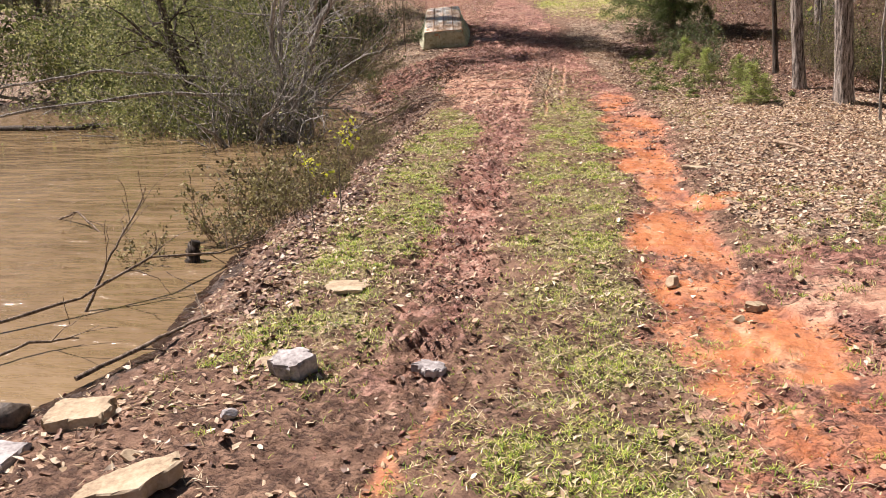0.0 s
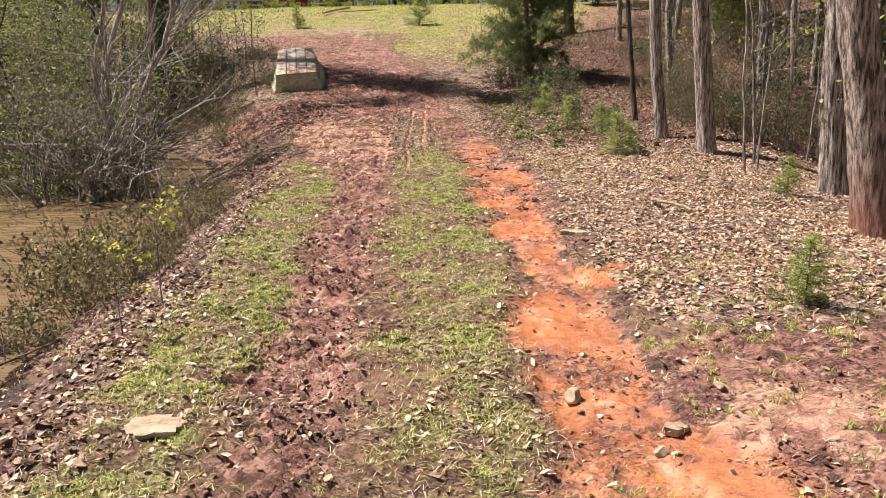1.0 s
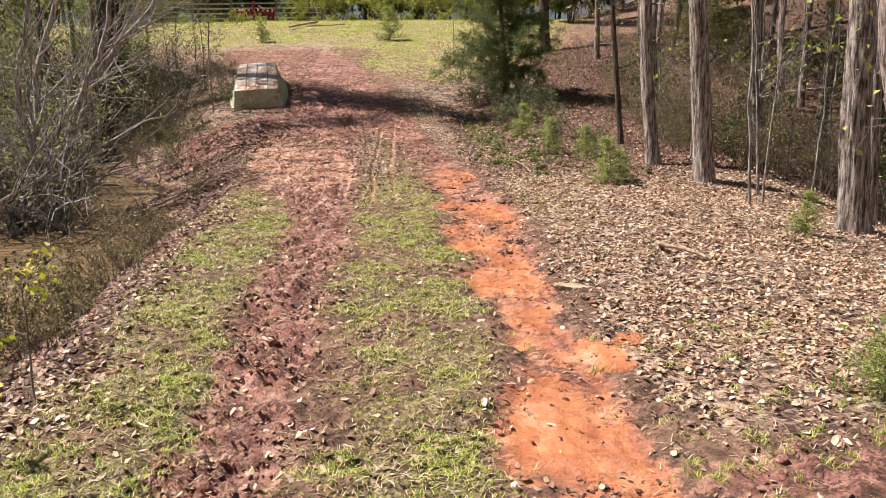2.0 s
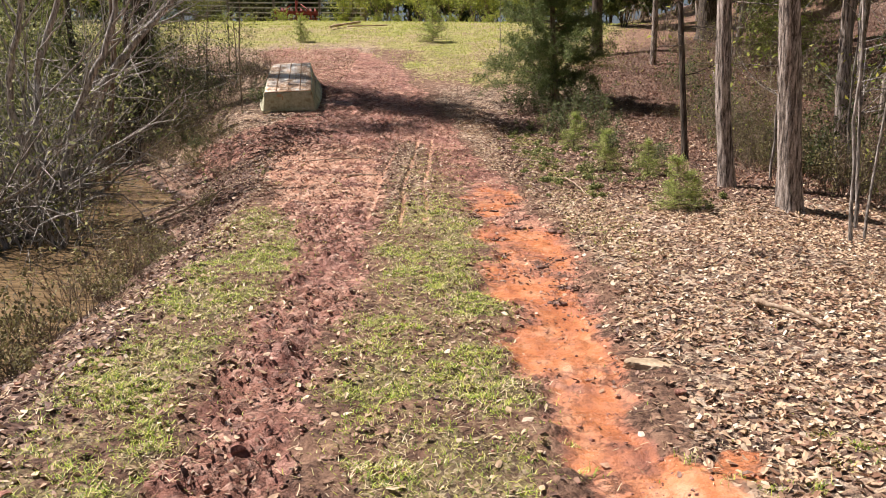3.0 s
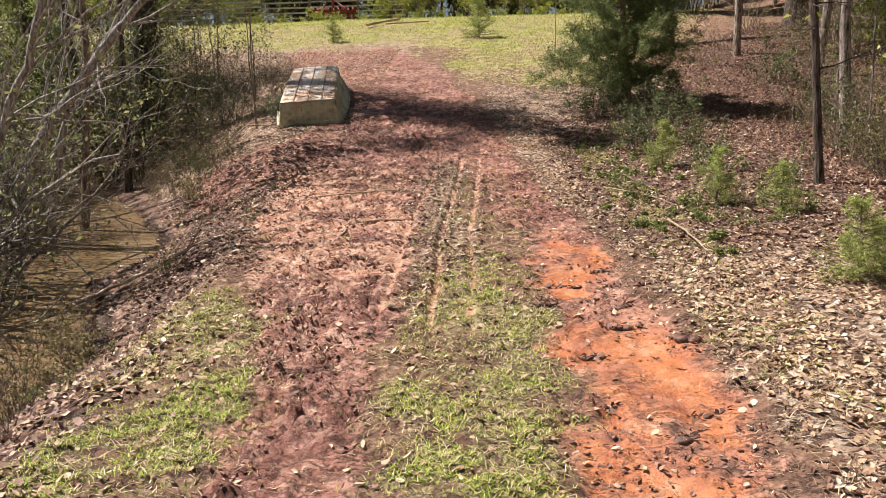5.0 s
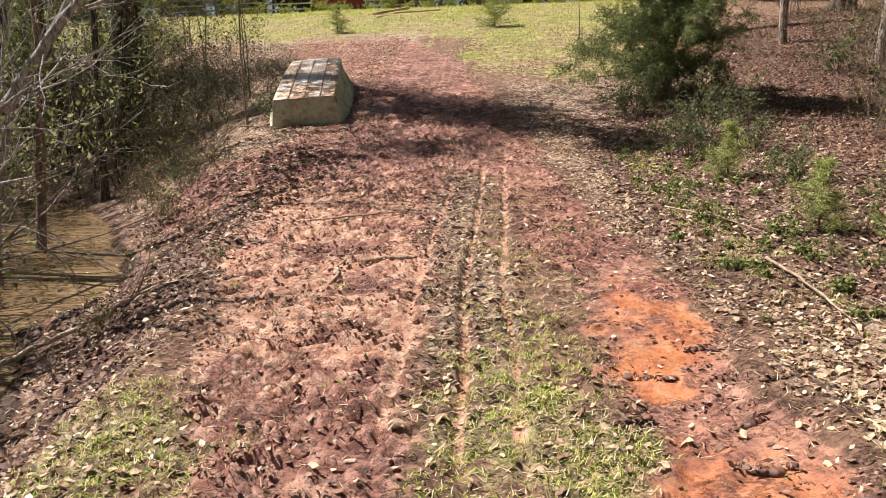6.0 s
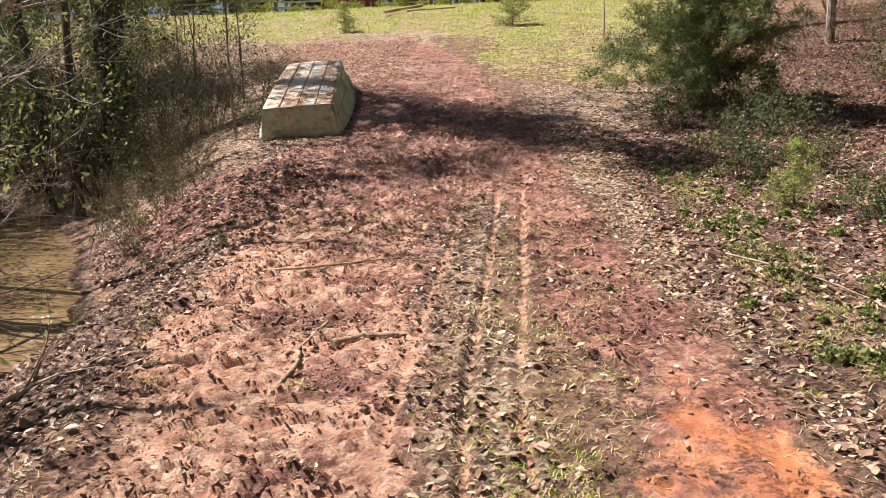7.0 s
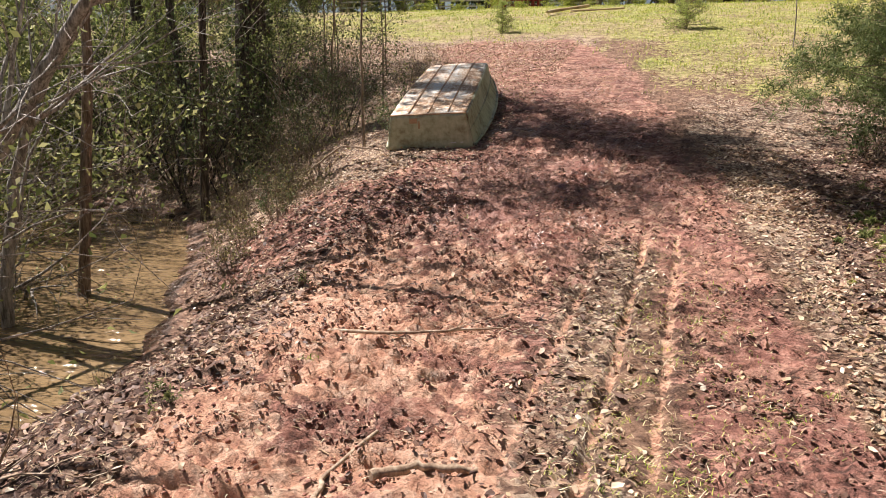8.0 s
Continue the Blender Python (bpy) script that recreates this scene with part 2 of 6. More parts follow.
def water_material():
    m, nt, bsdf = nodes_of("muddy_water")
    v = coords(nt)
    silt = noise_of(nt, v, 0.9, 4)
    nt.links.new(ramp(nt, silt, [(0.3, (0.17, 0.115, 0.06)), (0.55, (0.24, 0.165, 0.088)), (0.8, (0.31, 0.22, 0.12))]), bsdf.inputs["Base Color"])
    bsdf.inputs["Roughness"].default_value, bsdf.inputs["IOR"].default_value = 0.04, 1.55
    long = coords(nt, (0.4, 1.0, 1.0))
    a, b = noise_of(nt, long, 8.0, 3, 0.5), noise_of(nt, long, 2.2, 2, 0.5)
    s = nt.nodes.new("ShaderNodeMath")
    s.operation = "MULTIPLY_ADD"
    s.inputs[1].default_value = 0.35
    nt.links.new(a, s.inputs[0])
    nt.links.new(b, s.inputs[2])
    bumped(nt, bsdf, s.outputs[0], 1.0, 0.17)
    return m


def bark_material(name, dark, mid, light, stain=None):
    m, nt, bsdf = nodes_of(name)
    v = coords(nt, (1, 1, 0.13))
    ridge, fine = noise_of(nt, v, 34.0, 6, 0.7), noise_of(nt, coords(nt), 55.0, 5)
    patch = noise_of(nt, coords(nt), 2.2, 3)
    c = ramp(nt, ridge, [(0.4, dark), (0.5, mid), (0.62, light)])
    c = mixed(nt, 0.5, c, ramp(nt, fine, [(0.3, (0.5, 0.48, 0.45)), (0.6, (1, 1, 1))]), "MULTIPLY")
    c = mixed(nt, 0.4, c, ramp(nt, patch, [(0.35, (0.62, 0.6, 0.55)), (0.65, (1, 1, 1))]), "MULTIPLY")
    if stain:
        # clay splashed up round the foot
        p = nt.nodes.new("ShaderNodeSeparateXYZ")
        nt.links.new(coords(nt), p.inputs[0])
        w = nt.nodes.new("ShaderNodeMath")
        w.operation = "MULTIPLY_ADD"
        w.inputs[1].default_value = -0.9
        nt.links.new(ridge, w.inputs[0])
        nt.links.new(p.outputs[2], w.inputs[2])
        r = nt.nodes.new("ShaderNodeMapRange")
        r.inputs[1].default_value, r.inputs[2].default_value, r.inputs[3].default_value, r.inputs[4].default_value = -0.3, 0.35, 0.65, 0.0
        nt.links.new(w.outputs[0], r.inputs[0])
        c = mixed(nt, r.outputs[0], c, stain)
    nt.links.new(c, bsdf.inputs["Base Color"])
    bsdf.inputs["Roughness"].default_value = 0.9
    bumped(nt, bsdf, ridge, 0.9, 0.03)
    return m


GROUND, WATER = ground_material(), water_material()
BARK = bark_material("furrowed_bark", (0.06, 0.048, 0.04), (0.33, 0.28, 0.24), (0.68, 0.61, 0.55))
BARK_CLAY = bark_material("clay_stained_bark", (0.065, 0.05, 0.042), (0.33, 0.27, 0.225), (0.66, 0.57, 0.5), (0.24, 0.075, 0.035))
BARK_DARK = bark_material("dark_bark", (0.03, 0.023, 0.018), (0.10, 0.078, 0.06), (0.21, 0.175, 0.14))
BARK_GREY = bark_material("grey_twig_bark", (0.11, 0.096, 0.083), (0.32, 0.295, 0.262), (0.66, 0.62, 0.575))
BARK_PALE = bark_material("pale_grey_bark", (0.17, 0.155, 0.14), (0.40, 0.375, 0.34), (0.66, 0.63, 0.59))
BARK_POST = bark_material("smooth_brown_bark", (0.13, 0.095, 0.065), (0.27, 0.20, 0.145), (0.42, 0.34, 0.26))
DEADWOOD = surface("bleached_deadwood", [(0.3, (0.16, 0.10, 0.065)), (0.5, (0.34, 0.25, 0.17)), (0.7, (0.55, 0.46, 0.35))], 14, (1, 1, 0.3))
LOGWOOD = surface("weathered_log", [(0.3, (0.30, 0.19, 0.11)), (0.5, (0.52, 0.38, 0.24)), (0.7, (0.68, 0.56, 0.42))], 6, (0.3, 1, 1))
STONE_GREY = surface("pale_quartz_stone", [(0.28, (0.13, 0.115, 0.11)), (0.45, (0.33, 0.305, 0.295)), (0.65, (0.56, 0.53, 0.51))], 9, bump=0.8, fine=45)
STONE_TAN = surface("tan_sandstone", [(0.28, (0.24, 0.17, 0.105)), (0.48, (0.42, 0.33, 0.215)), (0.7, (0.56, 0.46, 0.33))], 5, bump=0.6, fine=50)
STONE_DARK = surface("dark_wet_stone", [(0.3, (0.04, 0.032, 0.026)), (0.5, (0.13, 0.10, 0.075)), (0.7, (0.25, 0.19, 0.14))], 7, bump=0.7, rough=0.6)
CLOD = surface("clay_clods", [(0.3, (0.11, 0.046, 0.034)), (0.5, (0.28, 0.125, 0.09)), (0.7, (0.50, 0.28, 0.205))], 30, bump=0.6)
CLOD_DARK = surface("dark_wet_mud", [(0.3, (0.05, 0.026, 0.02)), (0.5, (0.13, 0.065, 0.046)), (0.7, (0.27, 0.14, 0.10))], 26, rough=0.6, bump=0.8)
LITTER = foliage("dead_leaves", [(0.0, (0.12, 0.065, 0.042)), (0.18, (0.28, 0.155, 0.095)), (0.45, (0.49, 0.33, 0.215)), (0.72, (0.60, 0.46, 0.29)), (0.9, (0.70, 0.56, 0.40)), (1.0, (0.82, 0.73, 0.58))], 0.15)
LITTER_DARK = foliage("damp_dead_leaves", [(0.0, (0.07, 0.034, 0.024)), (0.35, (0.15, 0.08, 0.054)), (0.7, (0.28, 0.16, 0.108)), (0.92, (0.42, 0.29, 0.205)), (1.0, (0.68, 0.56, 0.43))], 0.1)
STRAW = foliage("pine_straw", [(0.0, (0.10, 0.04, 0.024)), (0.5, (0.22, 0.10, 0.056)), (1.0, (0.38, 0.21, 0.125))], 0.05)
GRASS = foliage("short_grass", [(0.0, (0.09, 0.16, 0.02)), (0.35, (0.28, 0.40, 0.04)), (0.65, (0.52, 0.58, 0.085)), (0.84, (0.68, 0.63, 0.22)), (1.0, (0.82, 0.74, 0.46))], 0.3)
DEAD_STRAW = foliage("dead_straw", [(0.0, (0.16, 0.10, 0.055)), (0.4, (0.40, 0.29, 0.16)), (0.75, (0.62, 0.50, 0.31)), (1.0, (0.78, 0.69, 0.50))], 0.1)
FIELD = foliage("field_grass", [(0.0, (0.18, 0.28, 0.03)), (0.5, (0.42, 0.48, 0.07)), (1.0, (0.66, 0.60, 0.19))], 0.3)
LEAF_SPRING = foliage("spring_leaves", [(0.0, (0.17, 0.22, 0.035)), (0.5, (0.33, 0.40, 0.07)), (1.0, (0.55, 0.56, 0.12))], 0.4)
LEAF_SHRUB = foliage("evergreen_shrub_leaves", [(0.0, (0.06, 0.085, 0.025)), (0.45, (0.19, 0.22, 0.07)), (0.8, (0.36, 0.38, 0.14)), (1.0, (0.54, 0.53, 0.26))], 0.35, 0.75)
LEAF_BRUSH = foliage("olive_brown_brush_leaves", [(0.0, (0.07, 0.055, 0.028)), (0.4, (0.17, 0.145, 0.065)), (0.75, (0.27, 0.26, 0.10)), (1.0, (0.42, 0.36, 0.19))], 0.3, 0.75)
LEAF_DARK = foliage("dark_evergreen_leaves", [(0.0, (0.04, 0.058, 0.02)), (0.5, (0.105, 0.14, 0.05)), (1.0, (0.22, 0.255, 0.10))], 0.35)
NEEDLE = foliage("cedar_needles", [(0.0, (0.075, 0.12, 0.035)), (0.5, (0.17, 0.235, 0.075)), (1.0, (0.34, 0.39, 0.15))], 0.35)
NEEDLE_LIGHT = foliage("young_pine_needles", [(0.0, (0.17, 0.25, 0.05)), (0.5, (0.38, 0.47, 0.12)), (1.0, (0.60, 0.64, 0.24))], 0.4)
LEAF_YELLOW = foliage("yellow_green_leaves", [(0.0, (0.35, 0.42, 0.03)), (0.5, (0.55, 0.58, 0.05)), (1.0, (0.72, 0.70, 0.09))], 0.4)
HULL = surface("olive_drab_hull", [(0.32, (0.27, 0.24, 0.145)), (0.48, (0.42, 0.43, 0.29)), (0.66, (0.55, 0.56, 0.41))], 3, rough=0.5, bump=0.1, fine=12)
HULL_BOTTOM = surface("stained_hull_bottom", [(0.36, (0.42, 0.25, 0.14)), (0.46, (0.64, 0.47, 0.32)), (0.54, (0.77, 0.68, 0.56)), (0.68, (0.84, 0.82, 0.77))], 3.0, (1, 0.45, 1), rough=0.6, bump=0.25, fine=24)
HULL_RIB = surface("rusty_hull_rib", [(0.3, (0.32, 0.17, 0.09)), (0.6, (0.52, 0.34, 0.20))], 8, rough=0.7, bump=0.3)
RED_PAINT = surface("faded_red_paint", [(0.3, (0.14, 0.02, 0.015)), (0.6, (0.32, 0.04, 0.03)), (0.8, (0.26, 0.09, 0.06))], 4, rough=0.55, bump=0.2)
RUST = surface("rusty_steel", [(0.3, (0.08, 0.04, 0.03)), (0.6, (0.22, 0.10, 0.06))], 8, rough=0.7)
FENCE_WOOD = surface("whitewashed_fence_board", [(0.3, (0.48, 0.475, 0.46)), (0.6, (0.70, 0.70, 0.69))], 6, (0.2, 1, 1), rough=0.8, bump=0.2)
POST_WOOD = surface("grey_fence_post", [(0.3, (0.10, 0.085, 0.07)), (0.6, (0.25, 0.22, 0.19))], 8, (1, 1, 0.2))
TYRE = surface("black_rubber", [(0.3, (0.02, 0.02, 0.02)), (0.7, (0.05, 0.05, 0.05))], 10)


# ---- lie of the land ----
SHORE = [(-3.4, -30), (-3.1, -4), (-2.8, 0.5), (-2.4, 1.75), (-2.19, 2.7), (-2.4, 3.7), (-2.55, 4.8), (-2.6, 8.0), (-2.72, 9.2), (-2.85, 10.6), (-3.35, 12.1), (-3.9, 13.1), (-3.6, 13.9),
         (-3.95, 15.1), (-5.0, 17.0), (-6.0, 18.85), (-7.5, 20.9), (-9.4, 21.5), (-14.5, 22.0), (-22, 21.0), (-30, 14.0), (-36, 0.0), (-36, -30)]


def shore_distance(x, y):
    """Metres from the water's edge, positive on land."""
    best = np.full(np.shape(x), 1e9)
    inside = np.zeros(np.shape(x), bool)
    pts = SHORE + [SHORE[0]]
    for (ax, ay), (bx, by) in zip(pts[:-1], pts[1:]):
        dx, dy = bx - ax, by - ay
        t = np.clip(((x - ax) * dx + (y - ay) * dy) / (dx * dx + dy * dy), 0, 1)
        best = np.minimum(best, np.hypot(x - ax - t * dx, y - ay - t * dy))
        if ay != by:
            inside ^= ((ay > y) != (by > y)) & (x < dx * (y - ay) / dy + ax)
    return np.where(inside, -best, best) + 0.3 * (fbm(x * 1.3, y * 1.3, 161, 4) - 0.5)


def crest(y):
    k = np.interp(y, [-400, -20, 1.2, 16, 19.5, 23, 35, 42, 50, 120, 400], [0.3, 0.1, 0.063, 0.84, 1.29, 1.95, 4.2, 5.1, 5.5, 6.6, 8.0])
    return k


def crest_smooth(y):
    return (crest(y - 1.2) + crest(y - 0.6) + crest(y) + crest(y + 0.6) + crest(y + 1.2)) / 5


def zones(x, y):
    """How far each kind of ground covers a place, 0 to 1."""
    n = fbm(x * 1.6, y * 1.6, 5) - 0.5
    n2 = fbm(x * 4.0, y * 4.0, 9) - 0.5
    wx, wy = x + 0.32 * n + 0.3 * n2, y + 0.9 * n + 0.5 * n2
    n3 = fbm(x * 0.45, y * 0.45, 15, 3) - 0.5
    wx, wy = np.where(y > 17, wx + 0.9 * n3 * smooth(17, 22, y), wx), np.where(y > 17, wy + 2.0 * n3 * smooth(17, 24, y), wy)
    out = {}
    cl = np.interp(y, [-3, 1, 3, 5, 9, 10.2, 12, 15, 19], [-0.7, -0.68, -0.66, -0.65, -0.65, -0.85, -1.1, -1.5, -1.5])
    hl = np.interp(y, [-3, 1, 3, 9, 10.2, 13, 16, 19], [0.3, 0.26, 0.25, 0.27, 0.47, 0.8, 0.95, 1.2])
    marks = [-3, 1.2, 2.1, 2.7, 3.2, 4.0, 5.2, 5.9, 6.8, 7.9, 8.7, 9.4, 10.1, 11.0, 12.0, 14.4, 16.0, 18.0]
    cr = np.interp(y, marks, [1.1, 1.05, 1.15, 1.0, 0.82, 0.87, 0.93, 0.88, 0.91, 0.87, 0.97, 0.98, 0.92, 0.82, 0.76, 0.46, 0.32, 0.15])
    hr = np.interp(y, marks, [0.5, 0.5, 0.7, 0.5, 0.3, 0.36, 0.25, 0.27, 0.38, 0.32, 0.46, 0.45, 0.34, 0.34, 0.4, 0.38, 0.4, 0.4])
    left, right = 1 - smooth(0.5, 1.5, np.abs(wx - cl) / hl), 1 - smooth(0.55, 1.4, np.abs(wx - cr) / hr)
    left, right = left * smooth(0.5, 2.5, y) * (1 - smooth(19, 21, y)), right * (1 - smooth(18, 21, y))
    fc = np.interp(y, [14, 16, 18, 20, 22, 24, 26, 28, 29.5], [-0.8, -1.1, -1.35, -1.3, -1.65, -2.3, -2.9, -3.7, -4.0])
    fh = np.interp(y, [14, 16, 18, 20, 22, 24, 26, 28, 29.5], [1.7, 1.95, 1.8, 1.5, 1.55, 1.8, 1.95, 1.9, 1.1])
    far = (1 - smooth(0.75, 1.15, np.abs(wx - fc) / fh)) * smooth(15.5, 17.0, wy) * (1 - smooth(28.4, 29.8, wy))
    shore = shore_distance(x, y)
    bank = smooth(-0.1, 0.1, shore) * (1 - smooth(0.25, 0.7, shore + 0.5 * n))
    slip = (1 - smooth(0.8, 1.15, np.hypot((wx + 3.5 + 0.45 * (wy - 17.2)) / 0.85, (wy - 17.3) / 1.5)))
    ruddy = (1 - smooth(0.6, 1.2, np.hypot((wx - 1.95) / 1.0, (wy - 3.1) / 1.25))) * (0.75 + 0.9 * n2)
    out["mud"] = np.clip(np.maximum.reduce([ruddy, left * (0.52 + 0.36 * smooth(2.2, 4.8, y)) + 0.5 * left * n2, right * 0.85 + 0.8 * right * n2, far, bank * 0.25, slip]), 0, 1)
    out["orange"] = (1 - smooth(0.55, 1.25, np.abs(wx - cr) / hr)) * np.clip(1.3 - smooth(9.3, 10.6, wy) * 1.2, 0, 1) * smooth(0.6, 1.8, y) * np.clip(0.78 + 1.2 * n + 1.6 * n2, 0, 1)
    spot = (1 - smooth(0.6, 1.1, np.hypot((wx - 0.82) / 0.4, (wy - 11.4) / 0.9))) * np.clip(0.5 + 2.5 * n2, 0, 1) * 1.1 + (1 - smooth(0.6, 1.1, np.hypot((wx - 1.25) / 0.25, (wy - 5.3) / 0.3))) * 0.9
    spot = spot + 0.55 * (1 - smooth(0.5, 1.2, np.hypot((wx + 0.5) / 0.08, (wy - 1.35) / 0.45)))
    wash = (1 - smooth(0.5, 1.2, np.hypot((wx - 1.75) / 0.75, (wy - 2.75) / 0.75))) * np.clip(0.55 + 2.6 * (fbm(x * 2.6, y * 2.6, 141, 3) - 0.47), 0, 1)
    out["orange"] = np.clip(np.maximum(out["orange"], spot), 0, 1)
    dry_c = np.interp(y, [10, 11.2, 12.5, 14, 15.5, 16.5], [-0.95, -1.0, -1.2, -1.45, -1.7, -1.9])
    dry_h = np.interp(y, [10, 11.2, 12.5, 14, 15.5, 16.5], [0.45, 0.6, 0.78, 0.78, 0.9, 0.8])
    dry = (1 - smooth(0.75, 1.15, np.abs(wx - dry_c) / dry_h)) * smooth(10.2, 11.0, wy) * (1 - smooth(15.6, 16.6, wy))
    out["dry"] = dry
    out["clay"] = np.clip(dry * np.clip(0.58 + 2.4 * (fbm(x * 2.2, y * 3.0, 21) - 0.42), 0, 1) * 1.2, 0, 1)
    out["clay"] = np.maximum(out["clay"], np.clip(wash * 0.95, 0, 1))
    lines = np.zeros(np.shape(x))
    for cx in (-0.18, 0.07, -0.5):
        gap = np.abs(x - cx - 0.03 * np.sin(y * 0.9) - 0.002 * (y - 11) - 0.03 * (vnoise(y * 3, y * 0 + cx, 77) - 0.5))
        lines = np.maximum(lines, (1 - smooth(0.015, 0.042, gap)) * smooth(9.2, 10.2, y) * (1 - smooth(16.2, 17.4, y)))
    out["lines"] = lines
    out["clay"] = np.clip(np.maximum(np.maximum(out["clay"], 0.75 * lines * np.clip(0.3 + 2 * (n2 + 0.3), 0, 1)), 0.4 * far * smooth(0.52, 0.64, fbm(x * 1.7, y * 1.2, 117, 3))), 0, 1)
    mid = (1 - smooth(0.4, 1.6, np.abs(wx - 0.13) / 0.4)) * (1 - 0.7 * smooth(10.0, 11.5, wy)) * smooth(-3, -1, y)
    near = (1 - smooth(0.4, 1.5, np.abs(wx - 0.35) / 0.75)) * (1 - smooth(2.0, 3.2, wy)) * 0.8
    verge = (1 - smooth(0.4, 1.6, np.abs(wx - np.interp(y, [0, 4, 9, 12], [-1.25, -1.25, -1.3, -1.75])) / 0.42)) * (1 - smooth(9.8, 11.2, wy)) * smooth(1.4, 2.4, wy)
    patchy = smooth(0.40, 0.58, fbm(x * 2.3, y * 2.3, 113, 3))
    mid, near, verge = mid * (0.66 + 0.34 * smooth(5.0, 6.5, y)), near * 0.85, verge * 0.95
    edge = (1 - smooth(0.7, 1.3, np.abs(wx - 1.75) / 0.3)) * smooth(8, 9.5, wy) * (1 - smooth(17, 19, wy)) * 0.75
    out["grass"] = np.clip(np.maximum.reduce([mid, near, verge, edge]) * (1 - 0.9 * far) * (1 - 0.8 * dry) * (0.45 + 0.55 * patchy), 0, 1)
    woods_x = np.interp(y, [3, 5, 8, 10, 12, 14.5, 16, 18, 20, 22, 24, 26], [1.35, 1.3, 1.4, 1.45, 1.2, 0.85, 0.8, 0.5, 0.35, 0.1, -0.3, -0.8])
    woods = smooth(-0.12, 0.2, wx - woods_x) * smooth(3.9, 5.0, wy + 0.35 * (x - 1.5)) * (1 - smooth(24, 27, wy - 0.55 * (x - 2)))
    lane_c = np.interp(y, [10, 11.5, 14, 17], [0.0, -0.12, -0.42, -0.4])
    lane = (1 - smooth(0.6, 1.2, np.abs(wx - lane_c) / 0.36)) * smooth(9.8, 11, wy) * (1 - smooth(16, 18, wy)) * 0.6
    slope = (1 - smooth(-1.75, -1.35, wx - 0.35 * smooth(9, 11, y) * -1)) * smooth(0.1, 0.5, shore) * smooth(1.9, 3.0, y)
    slope = np.maximum(slope, smooth(-2.2, -3.4, wx + 0.0) * smooth(19.0, 20.2, wy) * smooth(0.2, 0.7, shore))
    thicket = (1 - smooth(-3.4, -2.9, wx)) * smooth(15.5, 17.5, wy) * smooth(0.15, 0.6, shore) * (1 - slip)
    thicket = thicket * (1 - smooth(26, 28, wy + 0.2 * x))
    woods = woods * (1 - 0.75 * smooth(20.5, 24, y) * smooth(4.5, 2.5, x))
    out["litter"] = np.clip(np.maximum.reduce([woods, lane, slope * 0.7, thicket]), 0, 1)
    out["field"] = smooth(20.5 + 3.0 * smooth(0.5, -1.5, x), 27.0, wy + 0.5 * np.clip(x, -2, 2)) * (1 - smooth(3, 8, wx - 0.3 * (y - 30)) * 0.85) * (1 - far)
    out["field"] = out["field"] * (0.25 + 0.4 * smooth(-1.5, 0.5, x) + (0.75 - 0.4 * smooth(-1.5, 0.5, x)) * np.maximum(smooth(28, 33, y), smooth(0.4, 0.6, fbm(x * 0.8, y * 0.8, 151, 3))))
    out["field"] = np.clip(out["field"] * np.maximum(smooth(27.2, 30.2, wy + 1.5 * n2), smooth(-4, -2, x)), 0, 1)
    # damp leaves; their dark colour also carries shade on bank and hillside
    out["brown"] = np.clip(out["litter"] * np.maximum(slope * (1 - 0.85 * smooth(17.0, 19.0, y)), np.maximum(smooth(3.4, 4.8, wx) * smooth(11, 13.5, wy), 0.85 * smooth(0.8, 1.5, wx) * smooth(10.6, 12.0, wy) * (1 - smooth(19.0, 21, wy))) + 0.7 * lane), 0, 1)
    out["silt"] = smooth(-0.1, 0.05, shore) * (1 - smooth(0.04, 0.26, shore + 0.4 * n))
    out["wet"] = np.clip(np.maximum.reduce([out["orange"] * 0.75, left * 0.35, far * (0.42 + 1.2 * n), smooth(0.35, 0.0, shore) * 0.9, 0.95 * (1 - smooth(0.5, 1.2, np.hypot((wx + 0.8) / 0.35, (wy - 17.6) / 2.2)))]), 0, 1)
    out["left"], out["right"], out["far"], out["shore"] = left, right, far, shore
    return out


